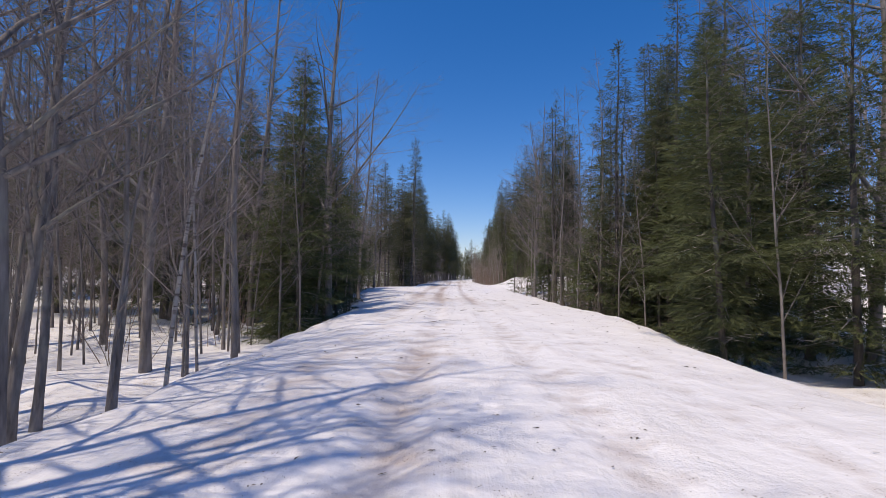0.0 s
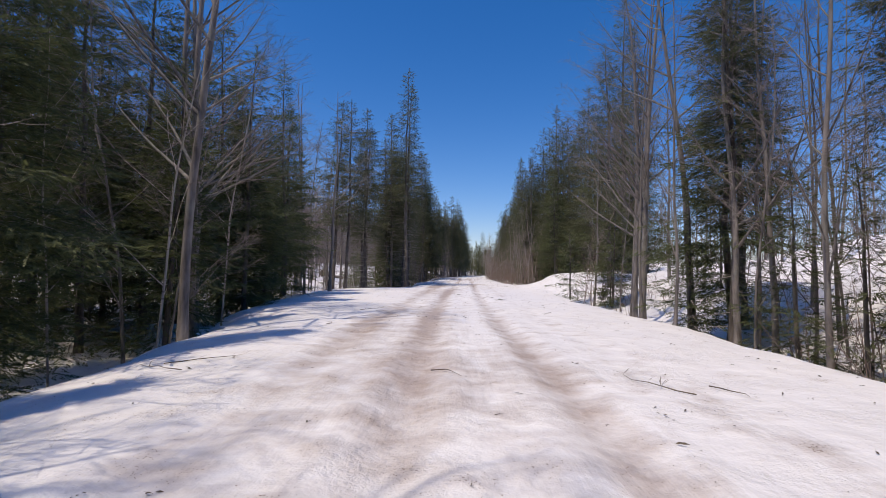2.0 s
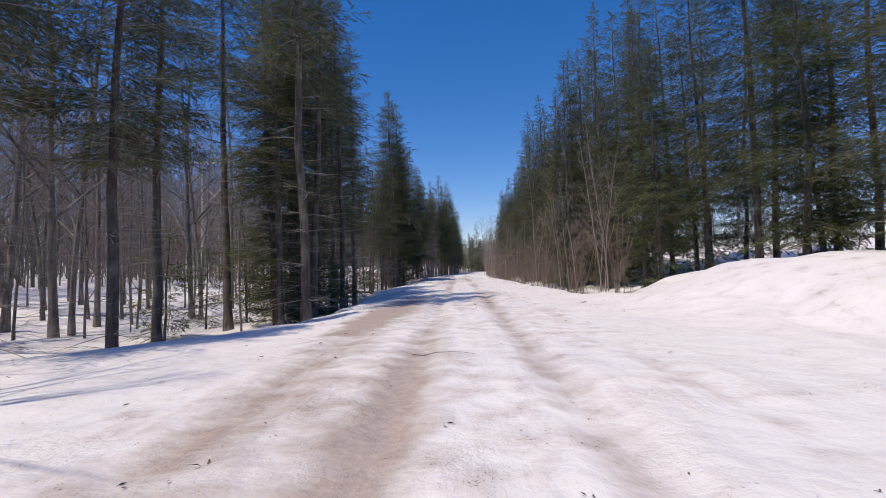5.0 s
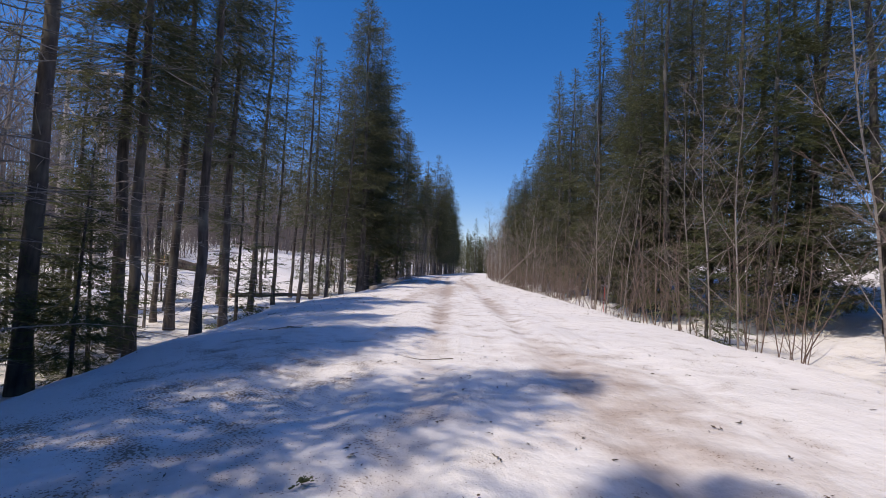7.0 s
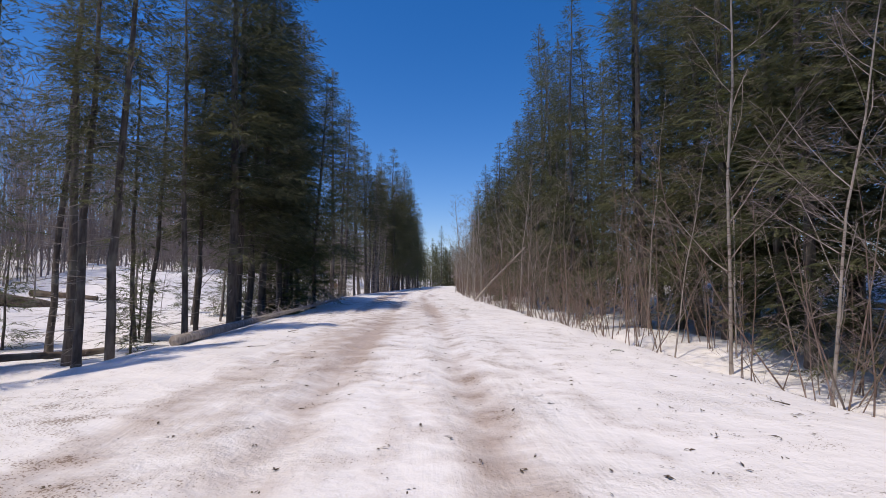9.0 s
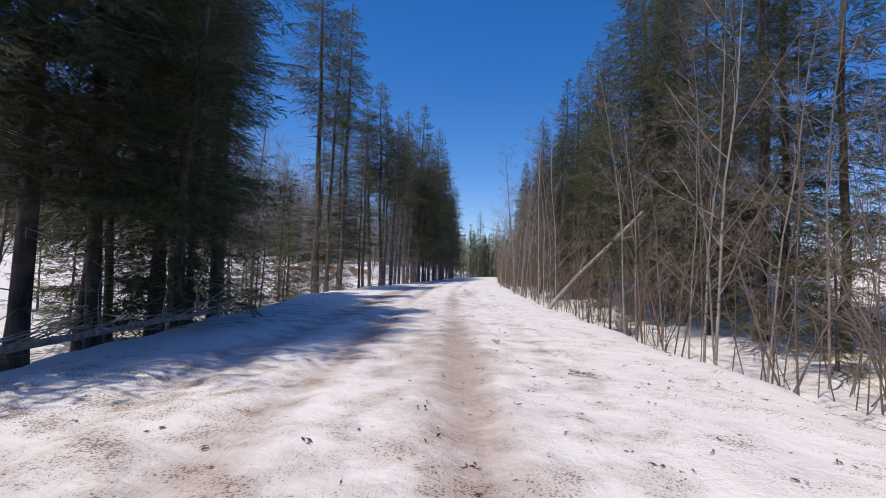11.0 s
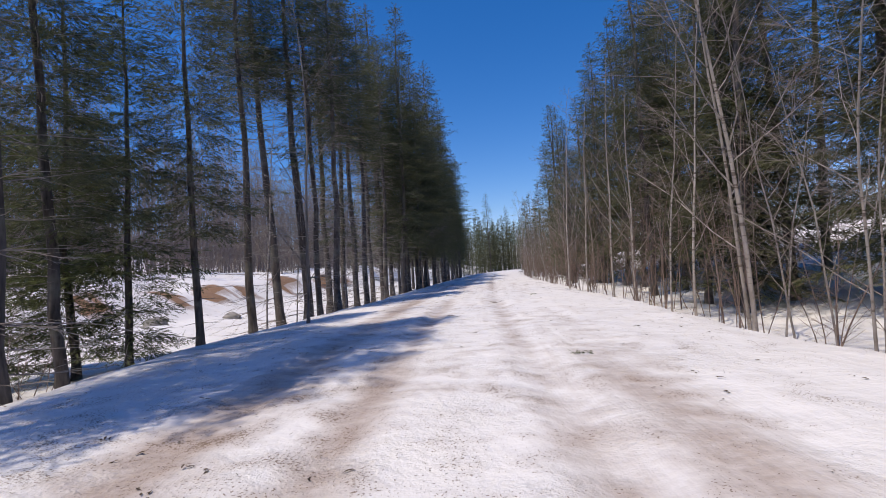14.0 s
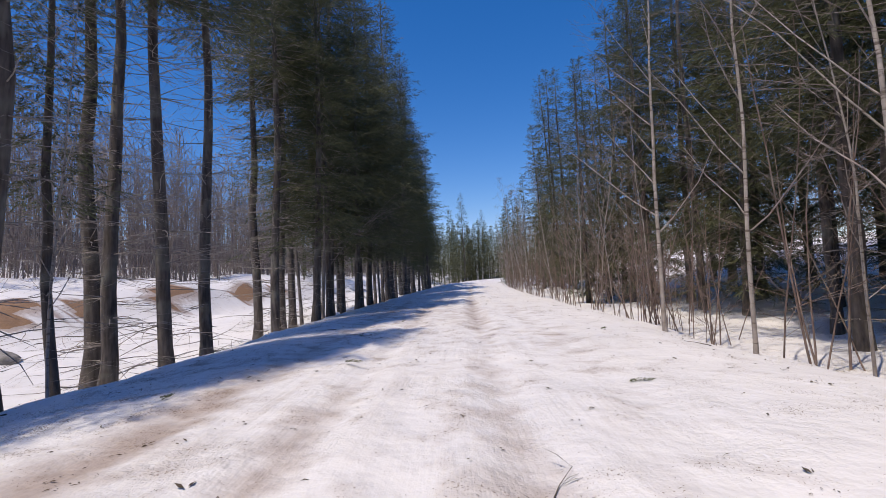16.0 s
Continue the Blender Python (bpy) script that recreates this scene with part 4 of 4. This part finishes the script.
def leaning_birch():
    thing = tagged(new("leaning_birch"), "broken pale birch trunk leaning over into the alders", "fallen tree")
    s = Shape()
    p = np.array([(8.3, 105.7, -0.25), (8.7, 105.9, 0.2), (9.6, 106.0, 1.2), (10.8, 106.2, 2.35), (12.0, 106.3, 3.6)])
    s.tube(p, [0.085, 0.08, 0.075, 0.065, 0.05], 10)
    part("trunk", s, BARK_PALE, thing)
    for k, (i, way, ln) in enumerate(((2, (0.3, 0.4, 1), 1.1), (3, (0.2, -0.5, 0.8), 0.9), (3, (0.9, 0.1, 0.5), 1.3))):
        b = Shape()
        b.tube(wander(np.random.RandomState(k), p[i], way, ln, 4, 0.12, 0.05), np.linspace(0.035, 0.008, 5), 6)
        part("limb", b, BARK_PALE, thing)


def stake(x, y, tall, r, mat, name, label):
    s = Shape()
    z = ground_z(x, y)
    s.tube([(x, y, z - 0.2), (x + 0.02, y, z + tall * 0.6), (x + 0.03, y + 0.02, z + tall - 0.02), (x + 0.03, y + 0.02, z + tall)], [r, r * 0.95, r * 0.9, r * 0.2], 7)
    tagged(new(name, s.mesh(name, mat)), label, "stake")


# a rounded boulder shape standing in for a heap of roots and brush
def boulder(x, y, r, seed):
    rng = np.random.RandomState(seed)
    s = Shape()
    n = 7
    for_rings = np.linspace(-0.5, 1, n)
    path = np.array([(x, y, ground_z(x, y) + r * 0.75 * v) for v in for_rings])
    s.tube(path, r * np.sqrt(np.clip(1.02 - for_rings ** 2, 0.0004, 1)) * (1 + rng.normal(0, 0.09, n)), 12)
    me = s.mesh("boulder", CLUMP_GREY)
    for v in me.vertices:
        v.co.x += 0.14 * r * float(lumps(v.co.y * 3 + seed, v.co.z * 3, 1))
        v.co.y += 0.14 * r * float(lumps(v.co.x * 3, v.co.z * 3 + seed, 1))
    tagged(new("boulder", me), "grey rounded root and brush clump half sunk in the snow field", "boulder")


def twig_thing(seed, x, y, ln, turn):
    """A dropped dead twig on the snow."""
    rng = np.random.RandomState(seed)
    s, grey = Shape(), Sprays()
    a = turn
    pts = []
    px, py = x, y
    for k in range(6):
        pts.append((px, py, ground_z(px, py) + 0.012 + 0.02 * rng.rand()))
        px += math.cos(a) * ln / 5
        py += math.sin(a) * ln / 5
        a += rng.normal(0, 0.25)
    s.tube(pts, np.linspace(0.007, 0.002, 6), 4)
    for k in range(8):
        b = a + rng.choice([-1, 1]) * rng.uniform(0.4, 1.1)
        grey.add(pts[rng.randint(1, 6)], (math.cos(b), math.sin(b), 0.12), (0, 0.2, 1), ln * rng.uniform(0.12, 0.4), 0.004)
    grey.into(s)
    tagged(new("fallen_twig", s.mesh("fallen_twig", DROPPED)), "thin dark dead twig dropped on the snow", "twig", "twigs on the road")


def sprig_thing(seed, x, y, size):
    """A torn-off green conifer sprig on the snow."""
    rng = np.random.RandomState(seed)
    s, soft = Shape(), Sprays()
    a = rng.uniform(0, 6.283)
    z = ground_z(x, y) + 0.02
    for k in range(46):
        f = rng.rand()
        p = (x + math.cos(a) * size * f, y + math.sin(a) * size * f, z + 0.02 * rng.rand())
        b = a + rng.choice([-1, 1]) * rng.uniform(0.3, 1.0)
        soft.add(p, (math.cos(b), math.sin(b), rng.uniform(0.0, 0.5)), (rng.normal(0, 0.4), rng.normal(0, 0.4), 1), size * rng.uniform(0.15, 0.4), 0.008)
    s.tube([(x, y, z), (x + math.cos(a) * size, y + math.sin(a) * size, z + 0.02)], [0.006, 0.003], 4)
    soft.into(s)
    tagged(new("conifer_sprig", s.mesh("conifer_sprig", NEEDLE_FIR, False)), "torn green conifer sprig lying on the snow", "sprig", "sprigs on the road")


def litter_on_road():
    """Bark crumbs, needles and leaf bits, far too many to count."""
    rng = np.random.RandomState(9)
    s, bits = Shape(), Sprays()
    n = 42000
    y = rng.uniform(1, 150, n)
    lo, hi = np.interp(y, LEFT_Y, LEFT_X) - 0.5, np.interp(y, RIGHT_Y, RIGHT_X) + 0.5
    x = lo + (hi - lo) * rng.rand(n)
    keep = (lumps(x, y, 2.7) + 0.4 * lumps(x, y, 0.8) > rng.uniform(-0.9, 0.7, n)) & ((y > 55) | (rng.rand(n) > 0.62))
    x, y = x[keep], y[keep]
    for cx, cy, cz in zip(x, y, land(x, y)):
        a = rng.uniform(0, 6.283)
        size = 0.008 + 0.036 * rng.rand() ** 4
        for e in range(rng.randint(1, 4)):
            a2 = a + rng.normal(0, 0.9)
            bits.add((cx + rng.normal(0, 0.02), cy + rng.normal(0, 0.02), cz + 0.006), (math.cos(a2), math.sin(a2), rng.uniform(-0.05, 0.3)), (rng.normal(0, 0.4), rng.normal(0, 0.4), 1), size * rng.uniform(0.7, 2.0), size * 0.24)
    bits.into(s)
    tagged(new("forest_litter", s.mesh("forest_litter", DROPPED, False)), "dark bark crumbs and needles strewn over the snow", "litter", kind="stuff")


def dry_leaf_cluster(x, y, z, r, seed):
    """A low beech spray that still holds last year's leaves."""
    rng = np.random.RandomState(seed)
    bush = tagged(new("beech_shrub"), "low shrub holding dry orange-brown leaves", "shrub", "leafy shrubs")
    s, leaf, soft = Shape(), Shape(), Sprays()
    z0 = ground_z(x, y)
    for k in range(7):
        a = rng.uniform(0, 6.283)
        w = wander(rng, (x, y, z0 - 0.2), (math.cos(a) * 0.5, math.sin(a) * 0.5, 1), z + r, 5, 0.1, 0)
        s.tube(w, np.linspace(0.012, 0.003, 6), 4)
        for e in range(10):
            p = w[rng.randint(3, 6)] + rng.normal(0, r * 0.35, 3)
            soft.add(p, rng.normal(0, 1, 3), rng.normal(0, 1, 3), 0.09, 0.028)
    soft.into(leaf)
    stuff("branchwork", s, TWIG_GREY, bush)
    stuff("leaves", leaf, DRY_LEAF, bush, "dry orange-brown leaves", smooth=False)


fallen_spruce()
lying_log((-20.4, 101.2, ground_z(-20.4, 101.2) + 0.7), (-18.0, 106.2, ground_z(-18.0, 106.2) + 0.2), 0.5, "thick dark uprooted log on the snow", True)
lying_log((-22.5, 111.2, ground_z(-22.5, 111.2) + 0.35), (-18.0, 111.0, ground_z(-18.0, 111.0) + 0.25), 0.24, "old log with a pale cut end on the snow")
lying_log((-7.8, 84.6, ground_z(-7.8, 84.6) + 0.1), (-4.4, 88.4, ground_z(-4.4, 88.4) + 0.1), 0.12, "thin dark log half buried in snow")
h_frame_pole(-21.8, 91.6, 2.5, 12.9)
leaning_birch()
stake(8.6, 79.2, 1.15, 0.009, RED_PAINT, "marker_stake", "thin red marker stake in the snow bank")
for x, y in ((0.3, 133.1), (0.6, 134.3), (1.0, 135.7)):
    stake(x, y, 0.34, 0.035, OLD_LOG, "wooden_stake", "short dark wooden stake on the road edge")
# two brush and root clumps, modelled as plain rounded lumps
boulder(-10.8, 137.8, 0.7, 3)
boulder(-8.7, 142.5, 0.55, 4)
for k, (x, y, z, r) in enumerate(((8.6, 43.7, 1.1, 0.5), (9.5, 45.5, 1.6, 0.6), (9.9, 42.3, 1.3, 0.5))):
    dry_leaf_cluster(x, y, z, r, 60 + k)
for k in range(46):
    y = stand.rng.uniform(4, 140)
    x = stand.rng.uniform(float(np.interp(y, LEFT_Y, LEFT_X)), float(np.interp(y, RIGHT_Y, RIGHT_X)))
    twig_thing(100 + k, x, y, stand.rng.uniform(0.25, 0.9), stand.rng.uniform(0, 6.283))
for k in range(28):
    y = stand.rng.uniform(33, 140)
    x = stand.rng.uniform(float(np.interp(y, LEFT_Y, LEFT_X)) + 0.5, float(np.interp(y, RIGHT_Y, RIGHT_X)))
    sprig_thing(200 + k, x, y, stand.rng.uniform(0.12, 0.34))
litter_on_road()
